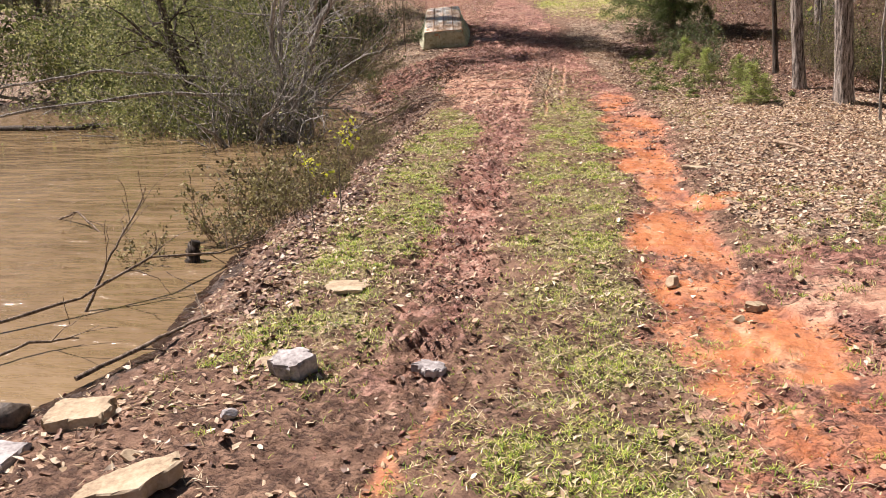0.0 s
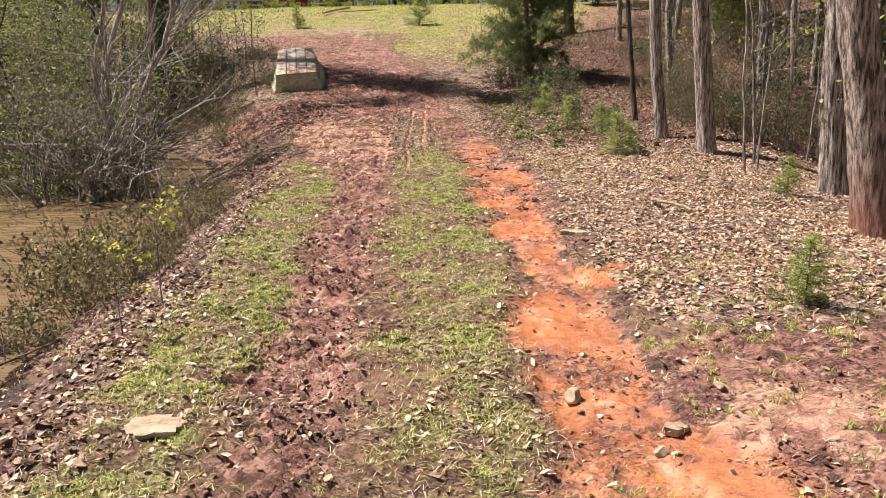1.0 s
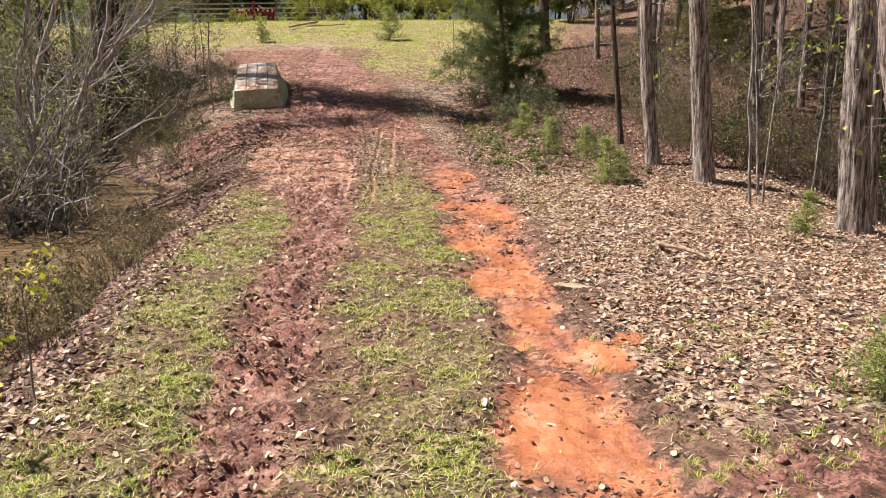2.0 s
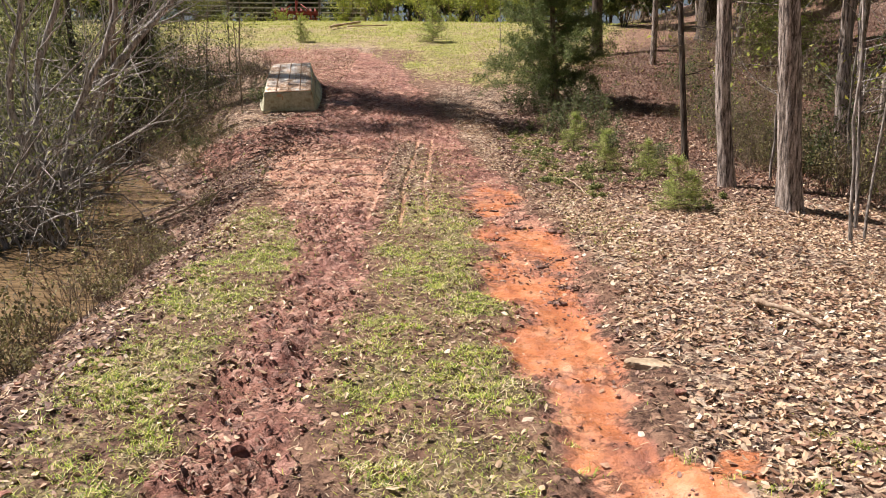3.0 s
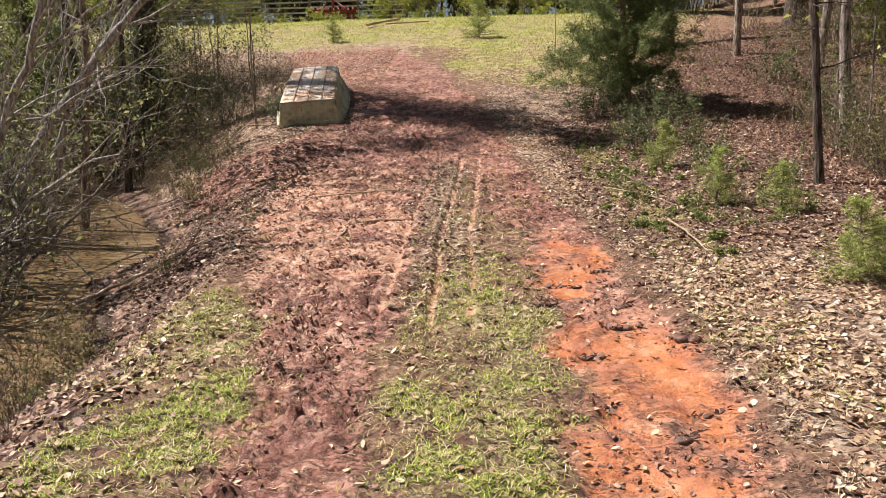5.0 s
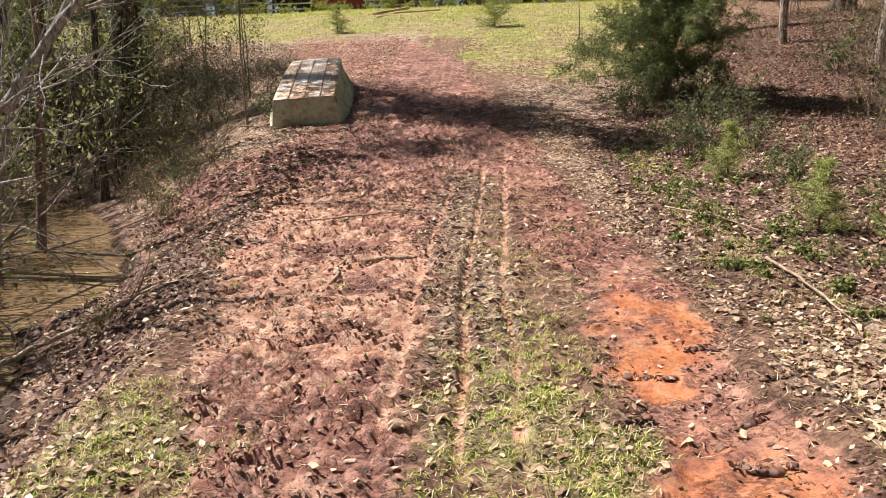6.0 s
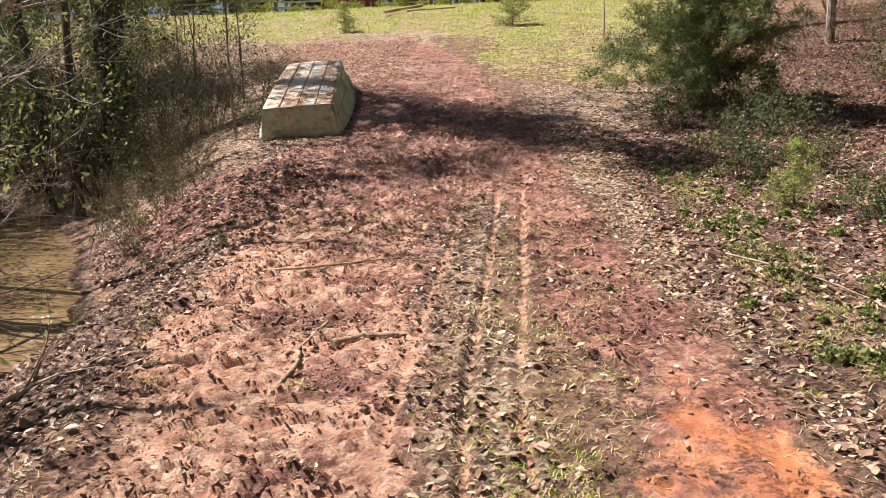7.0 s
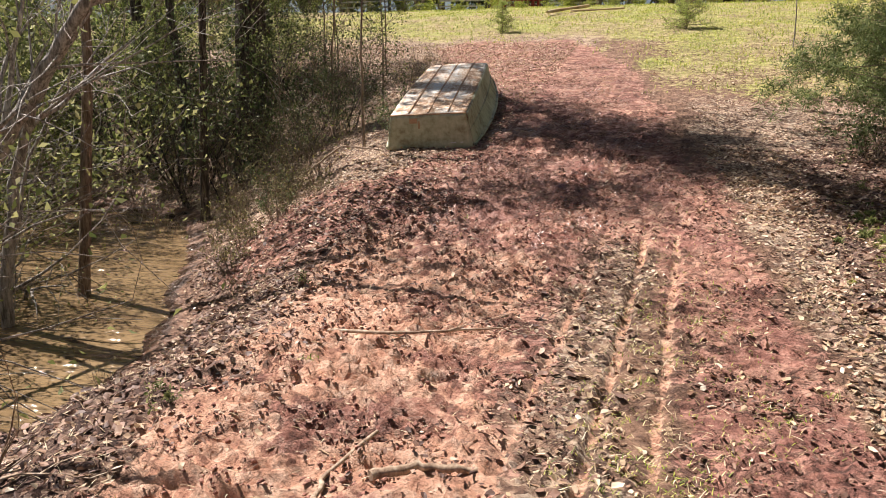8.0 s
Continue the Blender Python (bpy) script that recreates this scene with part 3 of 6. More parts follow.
def land(x, y, z=None, fine=True):
    """Height of the ground."""
    z = zones(x, y) if z is None else z
    top = crest_smooth(y)
    right = -0.11 * np.clip(x - 2.6, 0, 2.0) * (1 - smooth(10, 12, y))
    floor = np.interp(y, [-60, 4, 12, 17, 21, 28, 36, 60, 400], [-2.5, -1.3, -0.75, 0.35, 1.6, 3.3, 4.6, 6.2, 8.5])
    t = smooth(4.6, 8.6, x)
    h = (top + right) * (1 - t) + floor * t
    h = h + 4.5 * smooth(9.5, 30, x) + 0.25 * (fbm(x * 0.35, y * 0.35, 31) - 0.5) * smooth(4.5, 7, np.abs(x))
    s = z["shore"]
    width = np.interp(y, [-30, 3, 6, 10, 14, 16, 18, 21, 24], [0.9, 0.75, 0.85, 1.15, 1.4, 1.8, 2.2, 3.2, 4.6])
    k = np.clip(s / width, 0, 1)
    rise = 0.35 * k + 0.65 * smooth(0, 1, k)
    h = np.where(s > 0, h * rise + 0.02 * (1 - k), np.maximum(0.30 * s, -1.4))
    h = np.where((s > 0) & (h < 0.03) & (x < 2), 0.03 * np.clip(s / 0.2, 0, 1) + np.minimum(h, 0) * smooth(0.5, 3, s), h)
    if not fine:
        return h
    dry = smooth(-0.05, 0.15, s)
    h = h + dry * 0.05 * (fbm(x * 1.5, y * 1.5, 41, 3) - 0.5)
    near = smooth(30, 22, y) * smooth(9, 6, np.abs(x))
    rough = 0.05 * (fbm(x * 11, y * 11, 51, 4) - 0.5) * (1 - 0.75 * z["dry"]) * (1 - 0.5 * z["orange"]) + 0.024 * (vnoise(x * 28, y * 28, 57) - 0.5) * (1 - 0.7 * z["orange"])
    churn = np.maximum(fbm(x * 11, y * 12, 61, 3) - 0.48, 0) * 0.10
    h = h + dry * near * (rough * (1 - 0.6 * z["orange"]) + churn * np.clip(z["mud"] - 0.6 * z["orange"] - 0.6 * z["far"] - 0.5 * z["clay"] - 0.7 * z["dry"] + 0.15, 0, 1) * (1 - 0.5 * smooth(9, 11, y)))
    lump = np.clip(fbm(x * 19, y * 22, 131, 3) - 0.47, 0, 0.2) * 0.18
    where = np.clip(z["left"] + 0.5 * z["right"] + 0.4 * z["far"] + 0.12 * z["dry"], 0, 1) * (1 - 0.75 * z["orange"]) * smooth(0.42, 0.56, fbm(x * 2.4, y * 3.2, 137, 3))
    h = h + dry * near * lump * (0.15 + where)
    lug = np.sin((y + 0.45 * np.abs(np.mod(x, 0.36) - 0.18)) * 2 * np.pi / 0.105 + 2.5 * vnoise(x * 2, y * 2, 67))
    h = h + near * 0.028 * lug * np.clip(z["left"] + 0.45 * z["right"] - z["orange"] * 0.5, 0, 1) * smooth(0.35, 0.6, fbm(x * 1.7, y * 1.7, 71, 2))
    h = h - near * (0.035 * z["left"] * (1 - smooth(9, 11, y)) + 0.05 * z["right"] * (1 - smooth(10, 12, y)))
    for cx, depth in ((-0.18, 0.033), (0.07, 0.018), (-0.5, 0.016)):
        line = np.abs(x - cx - 0.03 * np.sin(y * 0.9) - 0.002 * (y - 11) - 0.03 * (vnoise(y * 3, y * 0 + cx, 77) - 0.5))
        on = smooth(9.2, 10.2, y) * (1 - smooth(16.2, 17.4, y))
        h = h - on * depth * (1 - smooth(0.012, 0.045, line)) + on * 0.35 * depth * (1 - smooth(0.0, 0.03, np.abs(line - 0.06)))
    return h


def spaced(marks, steps, reach, count):
    """Even steps between the marks, then ever wider ones out to reach on both sides."""
    inner = np.concatenate([np.arange(a, b, st) for a, b, st in zip(marks[:-1], marks[1:], steps)] + [[marks[-1]]])
    k = np.linspace(0, 1, count)[1:] ** 3.0
    return np.concatenate([marks[0] - k[::-1] * (reach + marks[0]), inner, marks[-1] + k * (reach - marks[-1])])


def build_ground():
    xs, ys = spaced((-4.6, -2.2, 1.4, 5.0), (0.05, 0.021, 0.05), 420.0, 62), spaced((0.6, 15.5, 21.5), (0.023, 0.05), 420.0, 84)
    gx, gy = np.meshgrid(xs, ys, indexing="xy")
    x, y = gx.ravel(), gy.ravel()
    z = zones(x, y)
    h = land(x, y, z)
    g = Geo()
    nx, ny = len(xs), len(ys)
    i, j = np.meshgrid(np.arange(nx - 1), np.arange(ny - 1), indexing="xy")
    a = (j * nx + i).ravel()
    g.add(np.stack([x, y, h], 1), np.stack([a, a + 1, a + nx + 1, a + nx], 1))
    ob = solo("ground", g, GROUND, "red clay dam track with ruts, grass and dead leaves", "ground", kind="structure")
    for name, keys in (("zone_a", ("mud", "orange", "clay", "wet")), ("zone_b", ("grass", "litter", "field", "silt"))):
        attr = ob.data.attributes.new(name, "FLOAT_COLOR", "POINT")
        attr.data.foreach_set("color", np.stack([z[k] for k in keys], 1).astype(np.float32).ravel())
    attr = ob.data.attributes.new("zone_c", "FLOAT", "POINT")
    attr.data.foreach_set("value", z["brown"].astype(np.float32))
    w = Geo()
    w.add([(-420, -420, 0), (0, -420, 0), (0, 60, 0), (-420, 60, 0)], [(0, 1, 2, 3)])
    solo("pond_water", w, WATER, "muddy brown rippled pond water", "water", kind="structure")


build_ground()


def at(x, y):
    return float(land(np.array([x]), np.array([y]))[0])


# ---- plants ----
def unit(v):
    return v / (np.linalg.norm(v, axis=-1, keepdims=True) + 1e-9)


def leaf_quads(g, rng, pos, length, width, up=0.0, fold=0.15):
    """One four-cornered folded leaf at each place; up pulls the blades level."""
    n = len(pos)
    if n == 0:
        return
    d = unit(rng.normal(size=(n, 3)) * np.array([1, 1, 1 - 0.7 * up]))
    s = unit(np.cross(d, unit(rng.normal(size=(n, 3)) * np.array([1 - up, 1 - up, 1]) + 1e-6)))
    nrm = np.cross(d, s)
    ln = length * rng.uniform(0.6, 1.3, (n, 1))
    wd = width * rng.uniform(0.6, 1.3, (n, 1))
    v = np.stack([pos, pos + d * ln * 0.5 + s * wd * 0.5 + nrm * ln * fold, pos + d * ln, pos + d * ln * 0.5 - s * wd * 0.5 + nrm * ln * fold], 1)
    g.add(v.reshape(-1, 3), np.arange(4 * n).reshape(n, 4))


def blades(g, rng, pos, length, width, lean=0.5, way=None):
    """Grass blades or needles: a bent strip that ends in a point."""
    n = len(pos)
    if n == 0:
        return
    a = rng.uniform(0, 2 * np.pi, n)
    out = np.stack([np.cos(a), np.sin(a), np.zeros(n)], 1)
    ln = (length * rng.uniform(0.5, 1.4, n))[:, None]
    k = (lean * rng.uniform(0.2, 1.6, n))[:, None]
    rise = np.array([0, 0, 1.0]) if way is None else way
    d1, d2 = unit(rise + out * k * 0.6), unit(rise * 0.7 + out * k * 1.5)
    s = np.stack([-np.sin(a), np.cos(a), np.zeros(n)], 1) * width
    p1 = pos + d1 * ln * 0.55
    p2 = p1 + d2 * ln * 0.45
    v = np.stack([pos - s, pos + s, p1 + s * 0.7, p1 - s * 0.7, p2], 1).reshape(-1, 3)
    b = np.arange(n)[:, None] * 5
    start = g.n
    g.v.append(v)
    g.f.append(b + np.array([0, 1, 2, 3]) + start)
    g.f.append(b + np.array([3, 2, 4]) + start)
    g.n += len(v)


def grow(rng, g, tips, p, d, length, r, depth, wander=0.25, lift=0.06, kids=4, spread=0.9, sides=5, shrink=0.6):
    """A limb with its side limbs; the ends are gathered in tips."""
    k = max(4, int(length / 0.22)) if depth > 1 else 4
    pts, rad = [p], [r]
    step = length / (k - 1)
    d = unit(np.asarray(d, float))
    for i in range(1, k):
        d = unit(d + rng.normal(size=3) * wander * 0.5 + np.array([0, 0, lift]))
        pts.append(pts[-1] + d * step)
        rad.append(max(r * (1 - 0.75 * i / (k - 1)), 0.0025))
    g.tube(pts, rad, sides if depth > 1 else 3)
    if depth <= 0:
        tips.append(pts[-1])
        tips.append(pts[-2])
        return
    for c in range(kids):
        f = rng.uniform(0.25, 1.0) if c else 1.0
        i = min(k - 1, max(1, int(f * (k - 1))))
        base = unit(pts[i] - pts[i - 1])
        nd = unit(base + spread * unit(rng.normal(size=3)))
        grow(rng, g, tips, pts[i], nd, length * shrink * rng.uniform(0.7, 1.2), rad[i] * 0.75, depth - 1, wander, lift, kids, spread, sides, shrink)


def trunk_geo(rng, pts, radii, flare=1.5, sides=36, fine=3.2):
    """A furrowed trunk along a bent line: close rings low down, wide ones above."""
    pts, radii = np.asarray(pts, float), np.asarray(radii, float)
    z0 = pts[0][2]
    hs = np.concatenate([np.arange(-0.35, fine, 0.07), np.linspace(fine, pts[-1][2] - z0, 14)[1:]]) + z0
    zz = pts[:, 2]
    cx, cy, rr = np.interp(hs, zz, pts[:, 0]), np.interp(hs, zz, pts[:, 1]), np.interp(hs, zz, radii)
    slope0 = (pts[1] - pts[0]) / (pts[1][2] - pts[0][2])
    low = hs < z0
    cx[low], cy[low] = pts[0][0] + slope0[0] * (hs[low] - z0), pts[0][1] + slope0[1] * (hs[low] - z0)
    ang = np.linspace(0, 2 * np.pi, sides, endpoint=False)
    h, a = np.meshgrid(hs - z0, ang, indexing="ij")
    seed = rng.uniform(0, 50)
    around = np.cos(a) * 3.1 + 7, np.sin(a) * 3.1 + h * 0.9
    ridge = np.abs(fbm(around[0] * 2.2, around[1] * 2.2, seed, 3) - 0.5) * 2
    lobes = 1 + (flare - 1) * np.exp(-np.clip(h + 0.1, 0, 9) / 0.22) * (0.65 + 0.5 * np.cos(a * 4 + seed) * np.cos(a * 1.0 + seed * 2))
    r = rr[:, None] * lobes * (0.91 + 0.24 * ridge)
    v = np.stack([cx[:, None] + r * np.cos(a), cy[:, None] + r * np.sin(a), hs[:, None] + 0 * a], -1)
    g = Geo()
    i, j = np.meshgrid(np.arange(len(hs) - 1), np.arange(sides), indexing="ij")
    i, j = i.ravel(), j.ravel()
    g.add(v.reshape(-1, 3), np.stack([i * sides + j, i * sides + (j + 1) % sides, (i + 1) * sides + (j + 1) % sides, (i + 1) * sides + j], 1))
    return g


def hardwood(x, y, z, lean, r, height, bark, label, seed, crown_from=0.42, leaves=5200, group="trees beside the track", stubs=0, leaf_material=None):
    """A tall tree: trunk, limbs and a thin spring crown. lean: metres sideways for each metre up, low on the trunk."""
    rng = np.random.default_rng(seed)
    root = thing("tree", label, "tree", placed(x, y, z), group)
    hs = np.array([0, 1.2, 2.6, 5.0, height * 0.75, height])
    bend = np.where(hs < 3, hs, 3 + (hs - 3) * 0.25)
    pts = np.stack([lean[0] * bend + rng.normal(size=6) * 0.012 * hs, lean[1] * bend + rng.normal(size=6) * 0.012 * hs, hs], 1)
    rad = r * np.interp(hs / height, [0, 0.1, 0.5, 1], [1.0, 0.9, 0.6, 0.06])
    part("trunk", trunk_geo(rng, pts, rad), bark, root)
    g, tips = Geo(), []
    for k in range(13):
        f = rng.uniform(crown_from, 0.98)
        h = f * height
        p = np.array([np.interp(h, hs, pts[:, 0]), np.interp(h, hs, pts[:, 1]), h])
        a = rng.uniform(0, 2 * np.pi)
        grow(rng, g, tips, p, (np.cos(a), np.sin(a), 0.55), height * 0.24 * (1.25 - f), r * 0.42 * (1.1 - f), 2, 0.3, 0.05, 4, 0.8, 4)
        part("limb", g, bark, root)
        g = Geo()
    for k in range(stubs):
        h, a = rng.uniform(1.2, 3.0), rng.uniform(0, 2 * np.pi)
        p = np.array([np.interp(h, hs, pts[:, 0]), np.interp(h, hs, pts[:, 1]), h])
        grow(rng, g, [], p, (np.cos(a), np.sin(a), 0.1), rng.uniform(0.4, 1.1), 0.014, 1, 0.3, 0.0, 3, 0.7, 4)
        part("dead_stub", g, bark, root)
        g = Geo()
    c = Geo()
    tips = np.array(tips)
    pos = tips[rng.integers(0, len(tips), leaves)] + rng.normal(size=(leaves, 3)) * 0.22
    leaf_quads(c, rng, pos, 0.13, 0.085)
    part("crown", c, leaf_material or LEAF_SPRING, root, "sparse fresh spring leaves")
    return root


def sapling(height, r, seed, bark, leaf_material, leaves, label, kids=7, reach=0.7, leaf=0.06, start=0.3, name="sapling", group="saplings"):
    """A thin young tree with a few side twigs."""
    rng = np.random.default_rng(seed)
    root = thing(name, label, "young tree", None, group)
    k = 12
    hs = np.linspace(-0.1, height, k)
    w = np.cumsum(rng.normal(size=(k, 2)) * 0.018 * height / 3, axis=0)
    pts = np.stack([w[:, 0] - w[1, 0], w[:, 1] - w[1, 1], hs], 1)
    rad = r * np.linspace(1.1, 0.18, k)
    g = Geo()
    g.tube(pts, rad, 8)
    tips = [pts[-1]]
    for c in range(kids):
        i = rng.integers(int(start * k), k - 1)
        a = rng.uniform(0, 2 * np.pi)
        t = Geo()
        grow(rng, t, tips, pts[i], (np.cos(a), np.sin(a), 0.5), reach * rng.uniform(0.5, 1.1), rad[i] * 0.5, 1, 0.35, 0.05, 4, 0.8, 4)
        part("twig", t, bark, root)
    part("trunk", g, bark, root)
    if leaves:
        c = Geo()
        tips = np.array(tips)
        pos = tips[rng.integers(0, len(tips), leaves)] + rng.normal(size=(leaves, 3)) * reach * 0.14
        leaf_quads(c, rng, pos, leaf, leaf * 0.6)
        part("foliage", c, leaf_material, root)
    return root


def conifer(height, spread, seed, needles, material, label, name="cedar", low=0.05, blade=0.085, category="conifer", group="young conifers"):
    """A young conifer: trunk, drooping branches and feathery needle sprays."""
    rng = np.random.default_rng(seed)
    root = thing(name, label, category, None, group)
    g = Geo()
    top = np.array([rng.normal() * 0.04 * height, rng.normal() * 0.04 * height, height])
    g.tube(np.stack([np.array([0, 0, -0.1]), top * 0.5, top]), [0.016 * height + 0.004, 0.009 * height + 0.003, 0.003], 8)
    part("trunk", g, BARK_POST, root)
    b, spots, ways = Geo(), [], []
    count = int(30 + 26 * height)
    for i in range(count):
        f = low + (1 - low) * rng.uniform(0, 1) ** 1.25
        a = rng.uniform(0, 2 * np.pi)
        ln = spread * (1.05 - f) ** 0.55 * rng.uniform(0.55, 1.15)
        d = np.array([np.cos(a), np.sin(a), rng.uniform(-0.2, 0.4)])
        pts = [top * f]
        for s in range(5):
            d = unit(d + rng.normal(size=3) * 0.12 + np.array([0, 0, 0.03]))
            pts.append(pts[-1] + d * ln / 5)
        pts = np.array(pts)
        b.tube(pts, np.linspace(0.006 + 0.003 * height * 0.3, 0.002, 6), 4)
        for s in range(12):
            t = rng.uniform(0.12, 1.0) * 5
            k = min(4, int(t))
            p = pts[k] + (pts[k + 1] - pts[k]) * (t - k)
            q = p + unit(d + rng.normal(size=3) * 0.7) * ln * 0.3 * rng.uniform(0.4, 1.0)
            b.tube(np.stack([p, q]), [0.0025, 0.0012], 3)
            m = max(3, needles // (count * 12))
            u = rng.uniform(0.1, 1.05, (m, 1))
            spots.append(p + (q - p) * u)
            ways.append(np.repeat(unit(q - p)[None], m, 0))
    tagged(part("branchwork", b, BARK_POST, root), kind="stuff")
    c = Geo()
    at_twig = np.vstack(spots)
    leaf_quads(c, rng, at_twig + rng.normal(size=at_twig.shape) * blade * 0.35, blade, blade * 0.15, fold=0.05)
    part("foliage", c, material, root)
    return root


def shrub(height, spread, stems, seed, leaves, leaf, bark, leaf_material, label, name="shrub", depth=3, r=0.03, group="pond-edge shrubs", low=0.35, kids=3, joined=False, wander=0.28, lift=0.03):
    """A many-stemmed shrub: crooked stems from one root and leaves near the twig ends."""
    rng = np.random.default_rng(seed)
    root = thing(name, label, "shrub", None, group)
    g, tips = Geo(), []
    for s in range(stems):
        a = rng.uniform(0, 2 * np.pi)
        out = spread / height * rng.uniform(0.2, 1.0)
        p = np.array([np.cos(a) * 0.12 * spread * rng.uniform(0, 1), np.sin(a) * 0.12 * spread * rng.uniform(0, 1), -0.15])
        grow(rng, g, tips, p, (np.cos(a) * out, np.sin(a) * out, 1.0), height * 0.62 * rng.uniform(0.7, 1.1), r * rng.uniform(0.6, 1.2), depth, wander, lift, kids, 0.75, 5, 0.55)
        if not joined:
            part("stem", g, bark, root)
            g = Geo()
    if joined:
        tagged(part("branchwork", g, bark, root), kind="stuff")
    if leaves:
        c = Geo()
        tips = np.array(tips)
        tips = tips[tips[:, 2] > low * height * 0.5]
        pos = tips[rng.integers(0, len(tips), leaves)] + rng.normal(size=(leaves, 3)) * 0.055 * spread
        leaf_quads(c, rng, pos, leaf, leaf * 0.5)
        part("foliage", c, leaf_material, root)
    return root


def put(ob, spots):
    """Moves a thing to the first spot and copies it to the rest. A spot: x, y, turn, size and perhaps lean_x, lean_y, sink."""
    for k, (x, y, turn, size, *more) in enumerate(spots):
        lx, ly, sink = (list(more) + [0, 0, 0])[:3]
        m = placed(x, y, at(x, y) - sink, turn, size, lx, ly)
        if k == 0:
            ob.matrix_basis = m
        else:
            c = copy_thing(ob, Matrix())
            c.matrix_basis = m


# trees beside the track
hardwood(3.75, 12.08, at(3.75, 12.08), (-0.085, 0.0), 0.098, 13, BARK, "slim grey-brown furrowed hardwood trunk in dead leaves", 101, stubs=3)
hardwood(4.10, 11.07, at(4.10, 11.07), (-0.11, 0.0), 0.13, 15, BARK, "straight furrowed grey hardwood trunk beside the leafy bank", 102, stubs=2)
hardwood(4.75, 8.72, at(4.75, 8.72), (-0.06, 0.0), 0.152, 16, BARK, "thick furrowed grey hardwood trunk at the gully edge", 103)
hardwood(4.12, 6.70, at(4.12, 6.70), (-0.18, 0.0), 0.182, 17, BARK_CLAY, "thick hardwood trunk stained red with clay at its foot", 104)
hardwood(5.36, 9.45, at(5.36, 9.45), (-0.05, 0.0), 0.08, 11, BARK, "thin grey trunk close behind a thicker one", 105)
hardwood(3.98, 14.5, at(3.98, 14.5), (-0.10, 0.0), 0.05, 9, BARK_DARK, "slim dark trunk in the brush", 106, stubs=4)
hardwood(5.24, 27.9, at(5.24, 27.9), (-0.03, 0.0), 0.18, 15, BARK_DARK, "dark pine trunk on the leafy hillside", 107, 0.5, 3500, leaf_material=LEAF_DARK)
hardwood(8.7, 28.2, at(8.7, 28.2), (0.0, 0.0), 0.30, 18, BARK_DARK, "broad dark pine trunk on the hillside", 108, 0.5, 4500, leaf_material=LEAF_DARK)

# trees and shrubs along the pond
dark = hardwood(-6.95, 22.3, at(-6.95, 22.3), (0.0, 0.0), 0.30, 15, BARK_DARK, "broad dark trunk wrapped in ivy behind the boat", 110, 0.56, 1700, group="trees beside the pond", leaf_material=LEAF_DARK)
rng = np.random.default_rng(5)
ivy = Geo()
a, h = rng.uniform(0, 2 * np.pi, 900), rng.uniform(0, 4.0, 900)
rr = 0.31 - 0.02 * h + rng.uniform(0, 0.12, 900)
leaf_quads(ivy, rng, np.stack([rr * np.cos(a), rr * np.sin(a), h], 1), 0.09, 0.08)
part("ivy", ivy, LEAF_DARK, dark, "dark ivy leaves")
hardwood(-5.71, 16.52, -0.25, (0.13, 0.0), 0.062, 9.5, BARK_POST, "slender brown trunk standing in the muddy water", 111, 0.6, 350, group="trees beside the pond", leaf_material=LEAF_SHRUB)
hardwood(-8.8, 23.2, at(-8.8, 23.2), (-0.09, 0.0), 0.09, 14, BARK_DARK, "thin dark trunk in the thicket", 112, 0.66, 3600, group="trees beside the pond", leaf_material=LEAF_DARK)
hardwood(-10.6, 24.2, at(-10.6, 24.2), (0.05, 0.0), 0.16, 13, BARK_DARK, "dark trunk in the pond-side thicket", 113, 0.66, 1400, group="trees beside the pond", leaf_material=LEAF_SHRUB)
hardwood(-9.4, 26.4, at(-9.4, 26.4), (-0.02, 0.0), 0.07, 8, BARK_DARK, "thin dark trunk beside the field", 114, 0.5, 1800, group="trees beside the pond", leaf_material=LEAF_SHRUB)


# added tree; its full low crown is there to shade track and bank
hardwood(-6.7, 20.35, at(-6.7, 20.35), (0.06, 0.0), 0.065, 13, BARK_DARK, "thin dark tree added on the far bank to shade the track", 115, 0.3, 6000, group="trees beside the pond", leaf_material=LEAF_SHRUB)


def leaning_tree(x, y, z, line, r, seed, label, leaves=160, bark=BARK_PALE, limbs=13):
    """A crooked bare tree that leans out over the bank. line: points from its foot."""
    rng = np.random.default_rng(seed)
    root = thing("leaning_tree", label, "tree", placed(x, y, z), "trees beside the pond")
    line = np.array(line, float)
    t = np.linspace(0, len(line) - 1, 26)
    pts = np.stack([np.interp(t, np.arange(len(line)), line[:, k]) for k in range(3)], 1)
    pts = (np.vstack([pts[:1], pts[:-1]]) + pts * 2 + np.vstack([pts[1:], pts[-1:]])) / 4 + rng.normal(size=pts.shape) * 0.012
    rad = np.linspace(r, r * 0.25, 26)
    g = Geo()
    g.tube(pts, rad, 12)
    part("trunk", g, bark, root)
    g, tips = Geo(), []
    for k in range(limbs):
        i = rng.integers(5, 26)
        d = unit(pts[min(i + 1, 25)] - pts[i - 1]) + rng.normal(size=3) * 0.6
        grow(rng, g, tips, pts[i], d, rng.uniform(0.8, 1.9), rad[i] * 0.45, 2, 0.3, 0.03, 3, 0.8, 5)
        part("limb", g, bark, root)
        g = Geo()
    c, tips = Geo(), np.array(tips)
    leaf_quads(c, rng, tips[rng.integers(0, len(tips), leaves)] + rng.normal(size=(leaves, 3)) * 0.12, 0.055, 0.028)
    part("foliage", c, LEAF_SHRUB, root, "a few small olive leaves")
    return root


